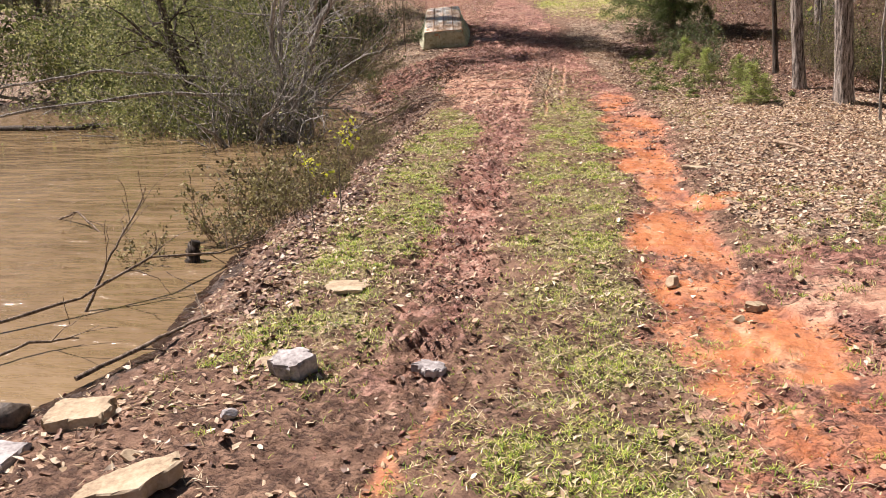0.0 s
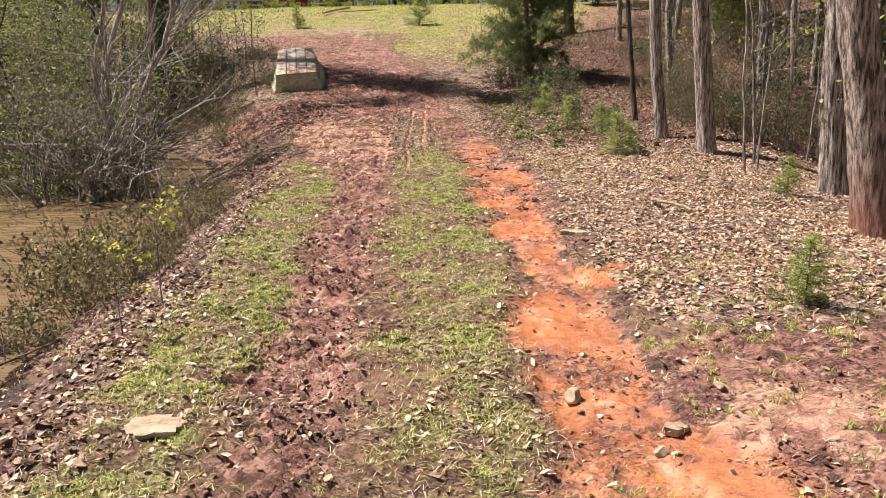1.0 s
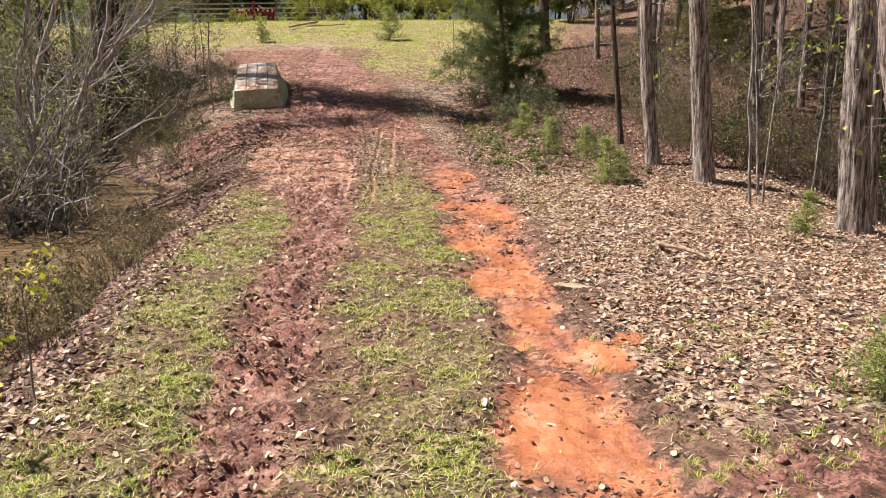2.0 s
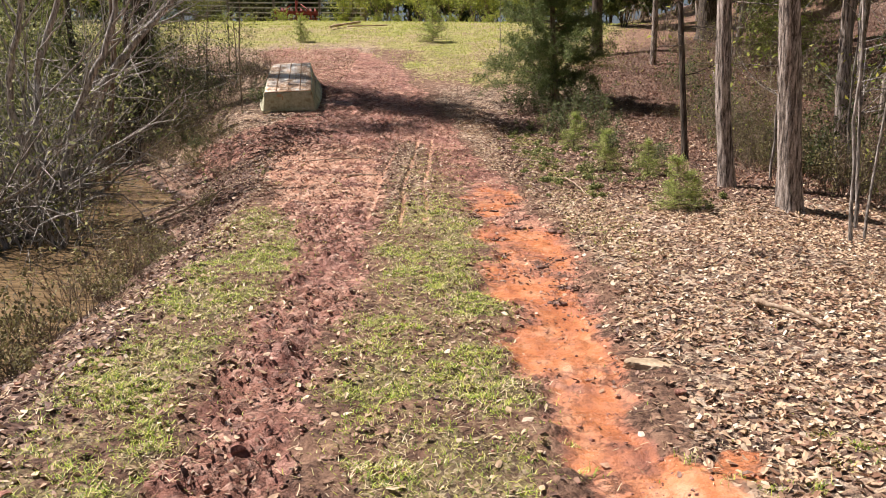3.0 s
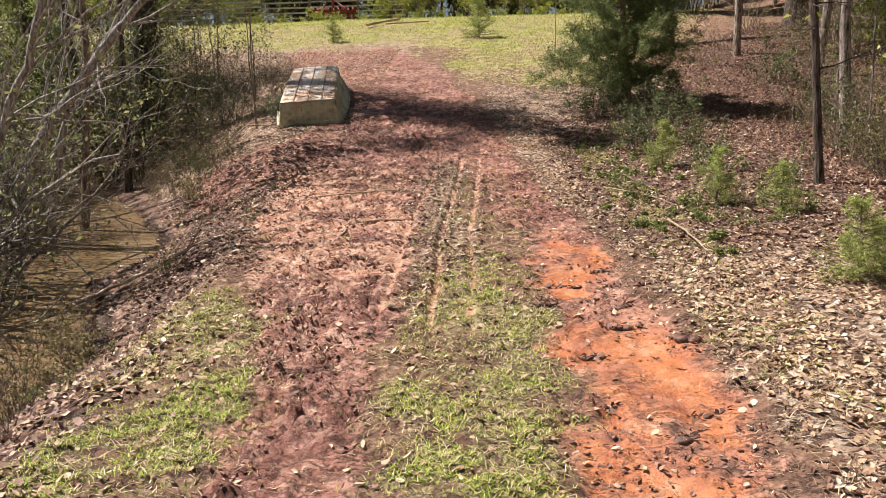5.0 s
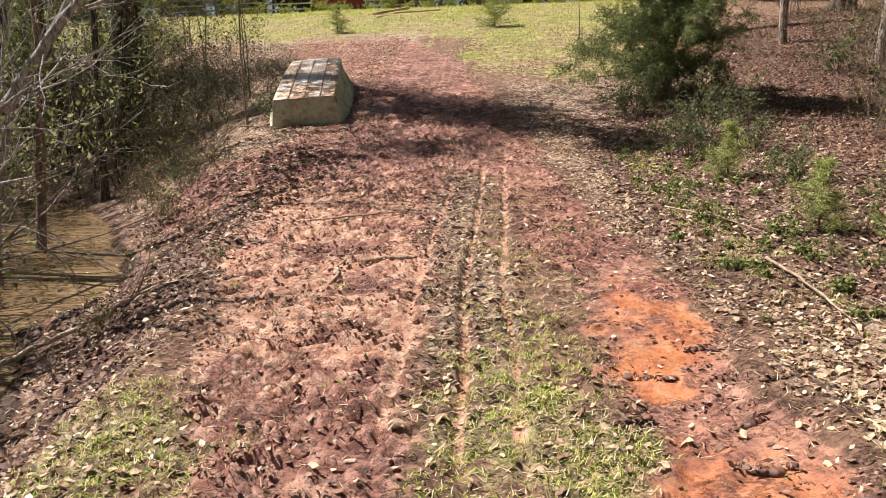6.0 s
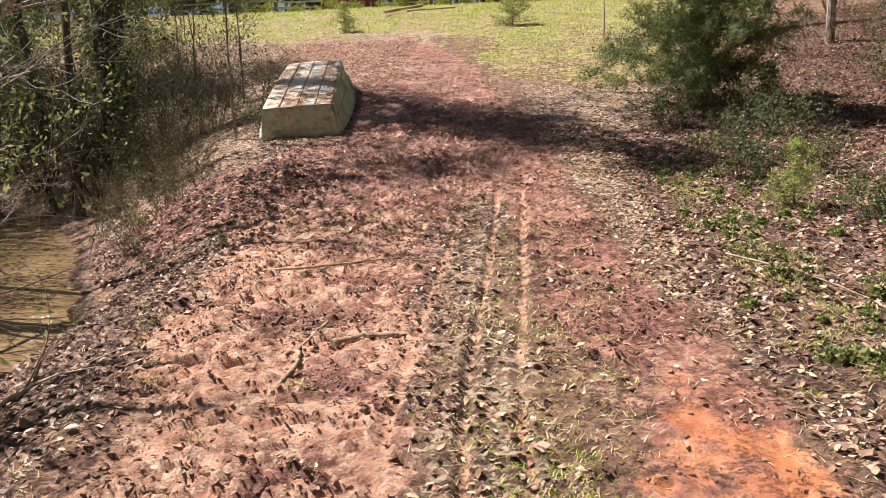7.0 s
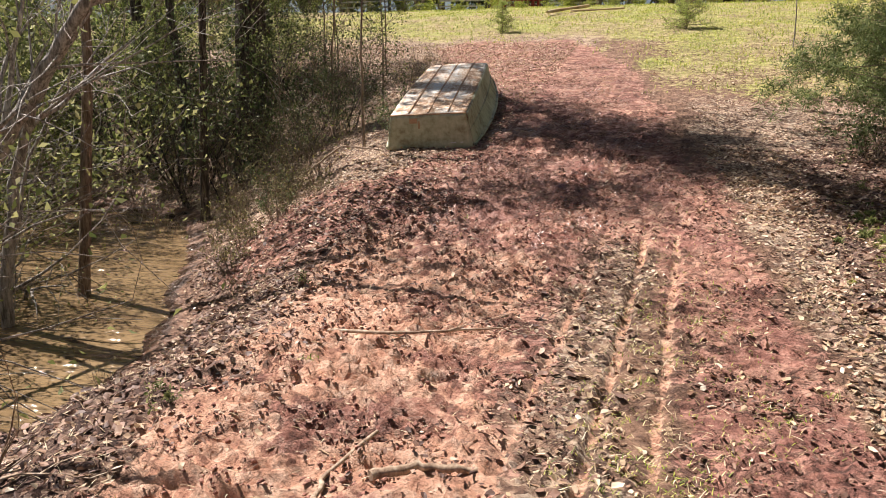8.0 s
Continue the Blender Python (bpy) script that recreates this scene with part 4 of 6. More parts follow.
leaning_tree(-6.05, 15.3, -0.2, [(0, 0, -0.1), (0.15, 0.0, 0.9), (0.65, 0.0, 1.72), (1.2, 0.02, 2.35), (1.65, 0.0, 2.85), (2.15, 0.05, 3.4), (2.9, 0.1, 4.5)], 0.10, 121, "crooked pale grey leaning tree with bare limbs")
leaning_tree(-5.6, 15.45, -0.2, [(0, 0, -0.1), (0.1, 0.0, 0.9), (0.3, 0.0, 1.6), (0.6, 0.0, 2.25), (0.95, 0.02, 2.7), (1.5, 0.1, 3.6)], 0.06, 125, "thin pale grey leaning tree in the shallows")
leaning_tree(-4.6, 12.3, -0.15, [(0, 0, 0), (0.15, 0.0, 0.8), (0.35, 0.05, 1.7), (0.8, 0.05, 2.5), (1.0, 0.1, 3.4), (1.3, 0.2, 4.2)], 0.065, 126, "crooked grey bare tree with many limbs on the bank")
leaning_tree(-4.75, 12.7, -0.15, [(0, 0, 0), (-0.25, 0.1, 1.0), (-0.2, 0.2, 2.2), (0.3, 0.2, 3.4), (0.8, 0.4, 4.6)], 0.07, 122, "crooked grey bare tree rooted in the water's edge")
leaning_tree(-4.6, 11.6, -0.2, [(0, 0, 0), (0.05, 0.1, 0.9), (-0.1, 0.0, 2.0), (0.25, -0.1, 3.0), (0.2, 0, 4.0)], 0.06, 123, "grey many-limbed tree at the pond edge")
leaning_tree(-6.2, 13.0, -0.25, [(0, 0, 0), (-0.35, 0.0, 0.7), (-0.9, 0.1, 1.6), (-1.2, 0.3, 2.8), (-1.0, 0.3, 4.0)], 0.14, 124, "dark leaning trunk rising out of the pond", 1400, BARK_DARK, 18)

bare = shrub(3.6, 2.0, 9, 131, 420, 0.06, BARK_GREY, LEAF_SHRUB, "tall bare grey shrub with crooked tangled stems at the water", depth=2, r=0.042, kids=4, wander=0.62, lift=0.0)
put(bare, [(-4.35, 11.2, 0, 1.0), (-4.9, 12.2, 80, 1.05), (-5.3, 13.4, 220, 1.1), (-6.9, 13.8, 30, 1.15, 0, -20), (-5.6, 12.6, 190, 1.1), (-6.7, 15.0, 260, 1.1), (-4.6, 11.7, 330, 0.7), (-5.2, 11.6, 130, 1.0), (-6.4, 16.0, 45, 0.8)])
leafy = shrub(2.6, 1.7, 9, 132, 4200, 0.066, BARK_GREY, LEAF_SHRUB, "leafy olive-green shrub hanging over the pond", depth=3, r=0.024)
# added tall shrubs, placed up-sun so that the pond water lies in shade
leafy_shade = shrub(5.2, 3.0, 11, 136, 8500, 0.075, BARK_GREY, LEAF_SHRUB, "tall leafy olive-green shrub added in the pond to shade the water", depth=3, r=0.04, wander=0.4, low=0.2)
put(leafy_shade, [(-7.9, 15.6, 250, 1.0), (-8.5, 17.2, 110, 1.05), (-7.3, 14.5, 60, 0.8), (-9.6, 18.9, 190, 0.85)])
put(leafy, [(-6.6, 12.6, 0, 1.05), (-7.6, 13.9, 70, 1.3), (-5.5, 11.9, 140, 0.75), (-8.8, 15.0, 200, 1.2), (-13.2, 19.8, 300, 1.5), (-12.6, 20.5, 20, 1.6), (-14.5, 20.8, 90, 1.7), (-17.0, 20.5, 240, 1.9)])
low_shrub = shrub(0.75, 0.5, 9, 133, 480, 0.05, BARK_POST, LEAF_BRUSH, "low leafy brush on the pond bank", name="brush", depth=2, r=0.009, group="bank brush", joined=True)
put(low_shrub, [(-2.75, 4.9, 0, 1.0), (-2.6, 5.5, 60, 0.8), (-2.95, 5.9, 120, 1.1), (-2.7, 6.6, 200, 0.9), (-3.1, 7.2, 280, 1.1), (-2.8, 7.9, 30, 0.9), (-3.2, 4.2, 200, 0.7), 
                (-2.4, 6.1, 220, 0.65), (-4.3, 7.0, 40, 0.8), (-2.55, 7.2, 310, 0.7), (-2.2, 5.2, 20, 0.5), (-2.3, 6.8, 75, 0.6), (-2.5, 4.5, 170, 0.6), (-3.0, 6.5, 250, 1.0), (-2.1, 5.9, 95, 0.5), (-2.5, 9.9, 15, 0.55), (-2.8, 10.6, 85, 0.7), (-2.6, 11.9, 225, 0.45), (-2.3, 8.3, 285, 0.5), (-2.6, 8.9, 345, 0.7), (-4.2, 16.9, 35, 0.7), (-4.6, 17.8, 105, 0.8), (-4.0, 18.4, 175, 0.6)])
weeds = shrub(0.85, 0.5, 11, 134, 90, 0.035, BARK_POST, LEAF_BRUSH, "clump of dry grey-brown weed stalks", name="weed_clump", depth=1, r=0.006, group="dry weeds", kids=4, joined=True)
put(weeds, [(-2.6, 8.4, 0, 1.0), (-2.9, 9.0, 50, 1.05), (-2.7, 9.7, 100, 0.9), (-3.1, 10.1, 160, 1.1), (-3.3, 11.0, 220, 1.0), (-2.9, 10.8, 270, 0.8), (-2.5, 7.6, 80, 0.75),
            (-2.3, 8.9, 140, 0.7), (-2.5, 9.3, 190, 0.6), (-2.75, 11.6, 33, 0.55), (-3.45, 15.75, 12, 0.55), (-3.6, 16.0, 70, 0.5), (-3.0, 14.2, 44, 0.3), (-2.7, 13.2, 14, 0.3)])

dense = shrub(3.0, 1.5, 8, 135, 1500, 0.06, BARK_DARK, LEAF_DARK, "dense dark evergreen thicket on the pond bank", name="thicket_bush", depth=3, r=0.02, group="bank thickets", low=0.1, joined=True, wander=0.4)
put(dense, [(-7.6, 21.5, 0, 1.2), (-8.3, 22.2, 70, 1.2), (-7.7, 23.4, 140, 1.2), (-6.2, 22.9, 210, 0.95), (-9.5, 22.6, 280, 1.3), (-6.1, 21.7, 320, 0.75), (-10.8, 23.2, 40, 1.3), (-5.5, 21.2, 100, 0.5), (-5.3, 20.2, 170, 0.42), (-6.7, 21.0, 230, 0.85), (-4.9, 21.8, 15, 0.45), (-5.4, 22.5, 85, 0.6)])

# young trees by the boat and in the field
young = sapling(3.6, 0.021, 141, BARK_POST, LEAF_SHRUB, 460, "thin dark sapling beside the upturned boat", 9, 0.9)
put(young, [(-4.1, 20.3, 0, 1.0), (-5.3, 22.0, 90, 0.9), (-4.9, 23.2, 190, 0.8), (-6.0, 23.8, 250, 0.85), (-5.5, 25.0, 310, 0.75), (-6.5, 24.4, 60, 0.6), (-7.2, 26.4, 130, 0.7), (-6.9, 25.2, 200, 0.9), (-7.8, 22.4, 20, 0.9), (-8.3, 24.8, 80, 1.0), (-5.9, 21.3, 140, 0.7)])
bare_sapling = sapling(4.5, 0.018, 142, BARK_GREY, LEAF_SPRING, 40, "thin pale bare sapling trunk", 8, 0.8, start=0.45)
put(bare_sapling, [(4.18, 9.9, 0, 1.0, 0, -2.5), (5.43, 11.5, 90, 0.9, 0, -3), (5.65, 11.2, 200, 0.9, 0, -4), (2.2, 28.0, 300, 0.8), (6.4, 10.4, 45, 1.0), (6.9, 12.4, 145, 1.1), (5.0, 15.6, 245, 0.8), (7.4, 14.0, 20, 1.2), (5.8, 18.5, 100, 1.0),
                   (4.45, 10.15, 70, 0.8, 3, 2), (6.2, 8.2, 170, 1.0), (7.1, 9.2, 260, 1.1)])
spring = sapling(3.4, 0.02, 143, BARK_GREY, LEAF_SPRING, 130, "slender understory sapling with fresh yellow-green leaves", 9, 1.3, 0.075, 0.35)
put(spring, [(4.6, 10.6, 0, 1.0), (4.5, 12.6, 120, 0.9), (5.2, 8.0, 240, 1.0), (5.9, 13.4, 60, 1.1)])
yellow = sapling(0.75, 0.007, 144, BARK_GREY, LEAF_YELLOW, 46, "small weed with bright yellow-green leaf tufts", 5, 0.22, 0.05, 0.5, "yellow_weed", "yellow weeds")
put(yellow, [(-1.72, 4.75, 0, 0.9), (-1.78, 4.2, 130, 0.75)])

# conifers and green bushes beside the track
cedar = conifer(5.2, 1.6, 151, 120000, NEEDLE, "feathery dark green young cedar beside the track", blade=0.08)
put(cedar, [(2.95, 21.0, 0, 1.0)])
thin_cedar = conifer(4.4, 1.4, 154, 9000, NEEDLE_LIGHT, "thin olive green young cedar in the thicket", blade=0.14)
put(thin_cedar, [(-9.9, 23.8, 100, 0.8), (-8.2, 25.4, 200, 0.9), (-12.5, 23.6, 300, 1.0), (-11.6, 25.5, 40, 1.3), (9.5, 24.5, 10, 1.1), (-14.5, 25.0, 150, 1.0)])
bush = conifer(0.75, 0.45, 152, 3600, NEEDLE_LIGHT, "small bright green young pine in dead leaves", "young_pine", 0.03, 0.055, "small pine")
put(bush, [(2.74, 10.75, 0, 0.72), (3.0, 12.95, 70, 0.62), (2.5, 13.35, 140, 0.72), (2.36, 4.4, 210, 0.55), (2.5, 15.8, 280, 0.75), (0.1, 31.3, 20, 1.5), (-4.5, 31.0, 90, 1.0), (2.95, 10.9, 33, 0.5), (4.05, 8.35, 250, 0.55)])
seedling = shrub(0.32, 0.24, 6, 155, 130, 0.036, BARK_POST, LEAF_SHRUB, "small green seedling plant among dead leaves", "seedling", 1, 0.004, "seedlings in the leaves", 0.1, joined=True)
spread = np.random.default_rng(157)
put(seedling, [(spread.uniform(1.7, 3.6), spread.uniform(10.5, 19.5), spread.uniform(0, 360), spread.uniform(0.5, 1.25)) for k in range(34)] + [(spread.uniform(2.0, 3.4), spread.uniform(3.2, 5.4), spread.uniform(0, 360), spread.uniform(0.3, 0.6)) for k in range(7)] + [(spread.uniform(-2.9, -2.0), spread.uniform(4.5, 15), spread.uniform(0, 360), spread.uniform(0.4, 0.8)) for k in range(14)])
ground_ivy = shrub(0.16, 0.3, 10, 158, 200, 0.04, BARK_POST, LEAF_SHRUB, "low olive green creeping plant among dead leaves", "creeping_plant", 1, 0.003, "creeping plants in the leaves", 0.0, joined=True)
put(ground_ivy, [(1.3 + 0.55 * spread.normal() ** 2 * 0.6 + spread.uniform(0, 0.9), spread.uniform(11.3, 17.5), spread.uniform(0, 360), spread.uniform(0.5, 1.3)) for k in range(70)])
holly = shrub(0.9, 0.55, 9, 153, 900, 0.05, BARK_POST, LEAF_DARK, "dark green evergreen bush beside the cedar", "evergreen_bush", 2, 0.012, "evergreen bushes", 0.15, joined=True)
put(holly, [(2.1, 19.6, 0, 1.0), (2.75, 18.1, 100, 0.95), (2.4, 17.0, 200, 0.8), (3.15, 17.3, 290, 0.8), (3.0, 15.3, 40, 0.75), (2.6, 20.3, 33, 0.9), (3.5, 20.8, 133, 1.1), (5.6, 13.6, 10, 1.3), (6.8, 15.2, 100, 1.6), (5.4, 16.6, 190, 1.2), (7.6, 17.6, 280, 1.7), (6.2, 19.4, 70, 1.4), (8.6, 13.4, 160, 1.8), (7.0, 11.4, 250, 1.5), (9.4, 20.4, 340, 1.8), (6.4, 22.6, 20, 1.3), (9.0, 10.2, 110, 1.7), (8.6, 15.2, 15, 2.2), (9.8, 14.0, 85, 2.4), (10.6, 16.6, 165, 2.6), (9.4, 12.2, 235, 2.2), (11.2, 13.0, 305, 2.6), (12.2, 18.6, 45, 2.8), (11.4, 20.6, 125, 2.4), (3.5, 19.2, 150, 1.0), (-3.75, 20.6, 80, 0.8), (-4.6, 18.6, 10, 0.6), (-5.6, 20.4, 170, 0.6), (-6.6, 21.6, 250, 0.7), (3.4, 13.9, 20, 0.6),
            (-8.6, 22.1, 20, 0.8), (-10.4, 22.5, 120, 0.9), (-5.0, 19.6, 310, 0.5)])


# ---- loose things ----
def stone(name, x, y, dims, turn, tilt, material, label, seed, sink=0.25, cuts=9):
    """An angular stone: a ball cut flat on several sides."""
    rng = np.random.default_rng(seed)
    bm = bmesh.new()
    bmesh.ops.create_icosphere(bm, subdivisions=4, radius=1)
    v = np.array([p.co for p in bm.verts])
    for k in range(cuts):
        nrm = unit(rng.normal(size=3))
        lim = rng.uniform(0.55, 0.85)
        over = np.clip(v @ nrm - lim, 0, None)
        v -= over[:, None] * nrm
    v += rng.normal(size=v.shape) * 0.004
    v *= 1 + 0.05 * (fbm(v[:, 0] * 3 + 5, v[:, 1] * 3 + v[:, 2] * 2, seed)[:, None] - 0.5)
    v *= np.array(dims) / 2 / np.abs(v).max(0)
    for p, c in zip(bm.verts, v):
        p.co = c
    me = bpy.data.meshes.new(name)
    bm.to_mesh(me)
    bm.free()
    me.materials.append(material)
    me.polygons.foreach_set("use_smooth", np.full(len(me.polygons), False))
    ob = tagged(new(name, me), label, "stone", "stones on the track")
    z = max(at(x, y), -0.05) + dims[2] * (0.5 - sink)
    ob.matrix_basis = placed(x, y, z, turn, 1.0, *tilt)
    return ob


def slab(name, x, y, outline, thick, turn, tilt, material, label, seed):
    """A flat broken slab: an uneven outline with chipped edges and a nearly level top."""
    rng = np.random.default_rng(seed)
    line = np.array(outline + outline[:1], float)
    t = np.linspace(0, len(outline), 5 * len(outline), endpoint=False)
    ring = np.stack([np.interp(t, np.arange(len(line)), line[:, k]) for k in (0, 1)], 1) + rng.normal(size=(len(t), 2)) * 0.006
    n, c = len(ring), np.arange(len(ring))
    g, rows = Geo(), []
    for size, h in ((0.96, -0.3), (1.0, 0.35), (1.01, 0.8), (0.95, 0.96), (0.65, 1.0), (0.3, 1.0)):
        jag = rng.normal(size=(n, 3)) * np.array([0.003, 0.003, 0.0025 if 0.3 < h < 0.9 else 0.0003])
        rows.append(np.column_stack([ring * size, np.full(n, h * thick)]) + jag)
    rows.append(np.array([[0, 0, thick]]))
    faces = np.concatenate([np.stack([k * n + c, k * n + (c + 1) % n, (k + 1) * n + (c + 1) % n, (k + 1) * n + c], 1) for k in range(5)])
    g.add(np.vstack(rows), faces)
    g.f.append(np.stack([5 * n + c, 5 * n + (c + 1) % n, np.full(n, 6 * n)], 1))
    return solo(name, g, material, label, "stone", placed(x, y, max(at(x, y), 0.0) + 0.005, turn, 1.0, *tilt), "stones on the track", smooth=False)


slab("rock", -1.2, 1.96, [(-0.11, 0.0), (-0.08, -0.06), (0.03, -0.085), (0.105, -0.02), (0.08, 0.045), (-0.06, 0.06)], 0.095, 10, (14, -4), STONE_GREY, "angular pale grey quartz rock on the grass", 201)
slab("stone_slab", -2.0, 1.49, [(-0.15, -0.04), (-0.1, -0.1), (0.11, -0.09), (0.15, -0.01), (0.1, 0.1), (-0.13, 0.09)], 0.07, 8, (4, -3), STONE_TAN, "flat tan sandstone slab at the water's edge", 202)
slab("stone_slab", -1.46, 0.96, [(-0.2, -0.11), (0.06, -0.1), (0.16, 0.02), (0.14, 0.09), (-0.04, 0.06), (-0.17, -0.01)], 0.05, 12, (5, -8), STONE_TAN, "long tan sandstone slab lying on mud", 203)
slab("stone_slab", -2.2, 1.15, [(-0.14, -0.1), (0.1, -0.11), (0.14, 0.05), (-0.1, 0.1)], 0.07, 20, (3, 4), STONE_GREY, "pale stone block by the water", 204)
stone("rock", -2.42, 1.55, (0.22, 0.22, 0.16), 100, (0, 0), STONE_DARK, "dark wet stone at the water's edge", 205, 0.2)
slab("flat_stone", -1.24, 3.05, [(-0.13, -0.04), (-0.05, -0.1), (0.1, -0.08), (0.135, 0.02), (0.07, 0.1), (-0.1, 0.08)], 0.022, 5, (2, 2), STONE_TAN, "flat pale tan stone set in grass", 206)
slab("flat_stone", 1.29, 6.38, [(-0.13, -0.02), (-0.02, -0.06), (0.12, -0.05), (0.14, 0.03), (0.02, 0.06), (-0.1, 0.03)], 0.03, -6, (3, 3), STONE_TAN, "flat pale stone beside the wet rut", 207)
slab("flat_stone", 1.09, 2.95, [(-0.065, 0.0), (-0.02, -0.04), (0.06, -0.02), (0.05, 0.03), (-0.03, 0.04)], 0.03, 20, (3, 6), STONE_TAN, "small flat tan stone in orange mud", 208)
stone("rock", 0.70, 3.28, (0.11, 0.09, 0.09), 70, (0, 0), STONE_TAN, "small tan rock at the rut edge", 209, 0.15)
slab("flat_stone", -0.56, 2.0, [(-0.08, -0.02), (0.0, -0.045), (0.08, -0.01), (0.06, 0.04), (-0.05, 0.045)], 0.035, -15, (4, 5), STONE_GREY, "broken pale stone in the muddy rut", 210)
stone("rock", -1.33, 1.48, (0.09, 0.06, 0.05), 30, (0, 0), STONE_GREY, "small pale stone on mud", 211, 0.2)
stone("rock", -1.6, 1.18, (0.07, 0.09, 0.06), 80, (0, 0), STONE_TAN, "small tan stone on mud", 212, 0.2)
stone("rock", -1.36, 2.05, (0.14, 0.10, 0.04), 10, (0, 0), STONE_TAN, "flat reddish stone sunk in mud", 213, 0.4)
rng = np.random.default_rng(77)
for k in range(16):
    x, y = rng.uniform(-2.0, 2.2), rng.uniform(0.9, 12.5)
    s = rng.uniform(0.025, 0.06)
    stone("pebble", x, y, (s * 1.4, s, s * 0.7), rng.uniform(0, 360), (0, 0), (STONE_TAN, CLOD)[k % 2], "small stone lying on the clay", 300 + k, 0.25, 7)


def mud_clump(x, y, long, wide, turn, seed):
    """A heap of clods and rotten leaves pushed up out of a rut."""
    rng = np.random.default_rng(seed)
    root = thing("mud_clump", "dark clump of churned mud and rotten leaves in the wet rut", "mud clump", placed(x, y, at(x, y), turn), "mud clumps in the rut")
    for k in range(9):
        g = Geo()
        bm = bmesh.new()
        bmesh.ops.create_icosphere(bm, subdivisions=2, radius=1)
        v, f = np.array([p.co for p in bm.verts]), [[q.index for q in face.verts] for face in bm.faces]
        bm.free()
        v = v * (1 + 0.5 * (fbm(v[:, 0] * 2 + k * 3 + 9, v[:, 1] * 2 + v[:, 2] * 1.7, seed + k)[:, None] - 0.5))
        size = rng.uniform(0.35, 1.0) * 0.5 * wide
        g.add(v * size * np.array([1.3, 1.0, 0.62]) + np.array([rng.uniform(-0.5, 0.5) * long, rng.uniform(-0.4, 0.4) * wide, size * 0.2]), f)
        part("clod", g, CLOD_DARK, root)
    g = Geo()
    leaf_quads(g, rng, np.stack([rng.uniform(-0.55, 0.55, 26) * long, rng.uniform(-0.6, 0.6, 26) * wide, rng.uniform(0.1, 0.5, 26) * wide], 1), 0.045, 0.018, 0.6)
    part("rotten_leaves", g, LITTER_DARK, root, "limp rotten leaf scraps")
    return root


for k, (x, y, long, wide, turn) in enumerate(((1.02, 8.5, 0.13, 0.07, 20), (1.17, 8.72, 0.2, 0.035, 25), (1.12, 7.86, 0.14, 0.06, -15), (0.98, 7.58, 0.11, 0.06, 0), (0.98, 9.87, 0.22, 0.07, 10), (1.3, 9.6, 0.2, 0.07, -25), (0.72, 9.4, 0.16, 0.05, 5), (1.02, 10.25, 0.2, 0.06, 35),
                                           (1.25, 6.8, 0.1, 0.05, 60), (0.72, 8.75, 0.12, 0.04, 40), (1.28, 10.6, 0.25, 0.06, 15), (0.7, 10.7, 0.22, 0.05, -10), (0.55, 10.2, 0.2, 0.05, 30), (1.05, 11.0, 0.25, 0.06, 0))):
    mud_clump(x, y, long, wide, turn, 400 + k)


def stick(name, pts, radii, label, material=DEADWOOD, twigs=0, seed=1, ground=True, group="fallen sticks"):
    """A fallen stick along a bent line; ground: heights are above the soil."""
    rng = np.random.default_rng(seed)
    line = np.array(pts, float)
    if ground:
        line[:, 2] += land(line[:, 0], line[:, 1])
    t = np.linspace(0, len(line) - 1, 5 * len(line))
    fine = np.stack([np.interp(t, np.arange(len(line)), line[:, k]) for k in range(3)], 1) + rng.normal(size=(len(t), 3)) * radii[0] * 0.25
    base = fine[0].copy()
    root = thing(name, label, "stick", placed(*base), group)
    g = Geo()
    g.tube(fine - base, np.linspace(radii[0], radii[1], len(t)) * rng.uniform(0.85, 1.15, len(t)), 7, True)
    part("stem", g, material, root)
    if twigs:
        for k in range(twigs):
            g = Geo()
            i = rng.integers(len(t) // 3, len(t))
            d = unit(fine[min(i + 1, len(t) - 1)] - fine[i - 1]) + rng.normal(size=3) * np.array([0.6, 0.6, 0.35])
            grow(rng, g, [], fine[i] - base, d, rng.uniform(0.1, 0.35) * 12 * radii[0] ** 0.3 * 0.35, radii[1] * 0.9, 1, 0.3, 0.0, 2, 0.6, 4)
            part("twig", g, material, root)
    return root


stick("stick", [(-1.13, 12.0, 0.02), (-1.08, 12.3, 0.025), (-1.14, 12.5, 0.02), (-1.05, 12.85, 0.02)], (0.014, 0.008), "thin bent brown stick lying on clay")
stick("stick", [(-0.95, 12.5, 0.025), (-0.8, 12.62, 0.03), (-0.58, 12.68, 0.02)], (0.022, 0.014), "short thick broken stick on clay")
stick("stick", [(-1.75, 13.9, 0.02), (-1.3, 13.85, 0.02), (-0.8, 14.1, 0.02)], (0.012, 0.006), "long thin twig lying across the clay", twigs=3)
stick("stick", [(2.3, 7.5, 0.03), (2.22, 7.25, 0.06), (2.4, 7.0, 0.04), (2.5, 6.85, 0.03)], (0.02, 0.012), "curved bleached white stick on dead leaves")
stick("stick", [(1.83, 12.5, 0.04), (1.87, 12.0, 0.05), (1.89, 11.4, 0.03)], (0.012, 0.006), "thin pale branch lying on leaves", twigs=2)
stick("stick", [(1.5, 14.2, 0.03), (1.85, 13.7, 0.05), (2.1, 13.3, 0.03)], (0.008, 0.005), "thin pale twig on leaves")
stick("branch", [(-3.6, 12.2, 0.1), (-2.9, 12.35, 0.08), (-2.45, 12.3, 0.04)], (0.022, 0.010), "fallen grey branch on the bank", twigs=4, seed=4)
stick("branch", [(-4.4, 19.0, 0.25), (-3.9, 19.1, 0.35), (-3.3, 18.9, 0.2)], (0.014, 0.006), "bare grey branch in the brush", twigs=3, seed=5)
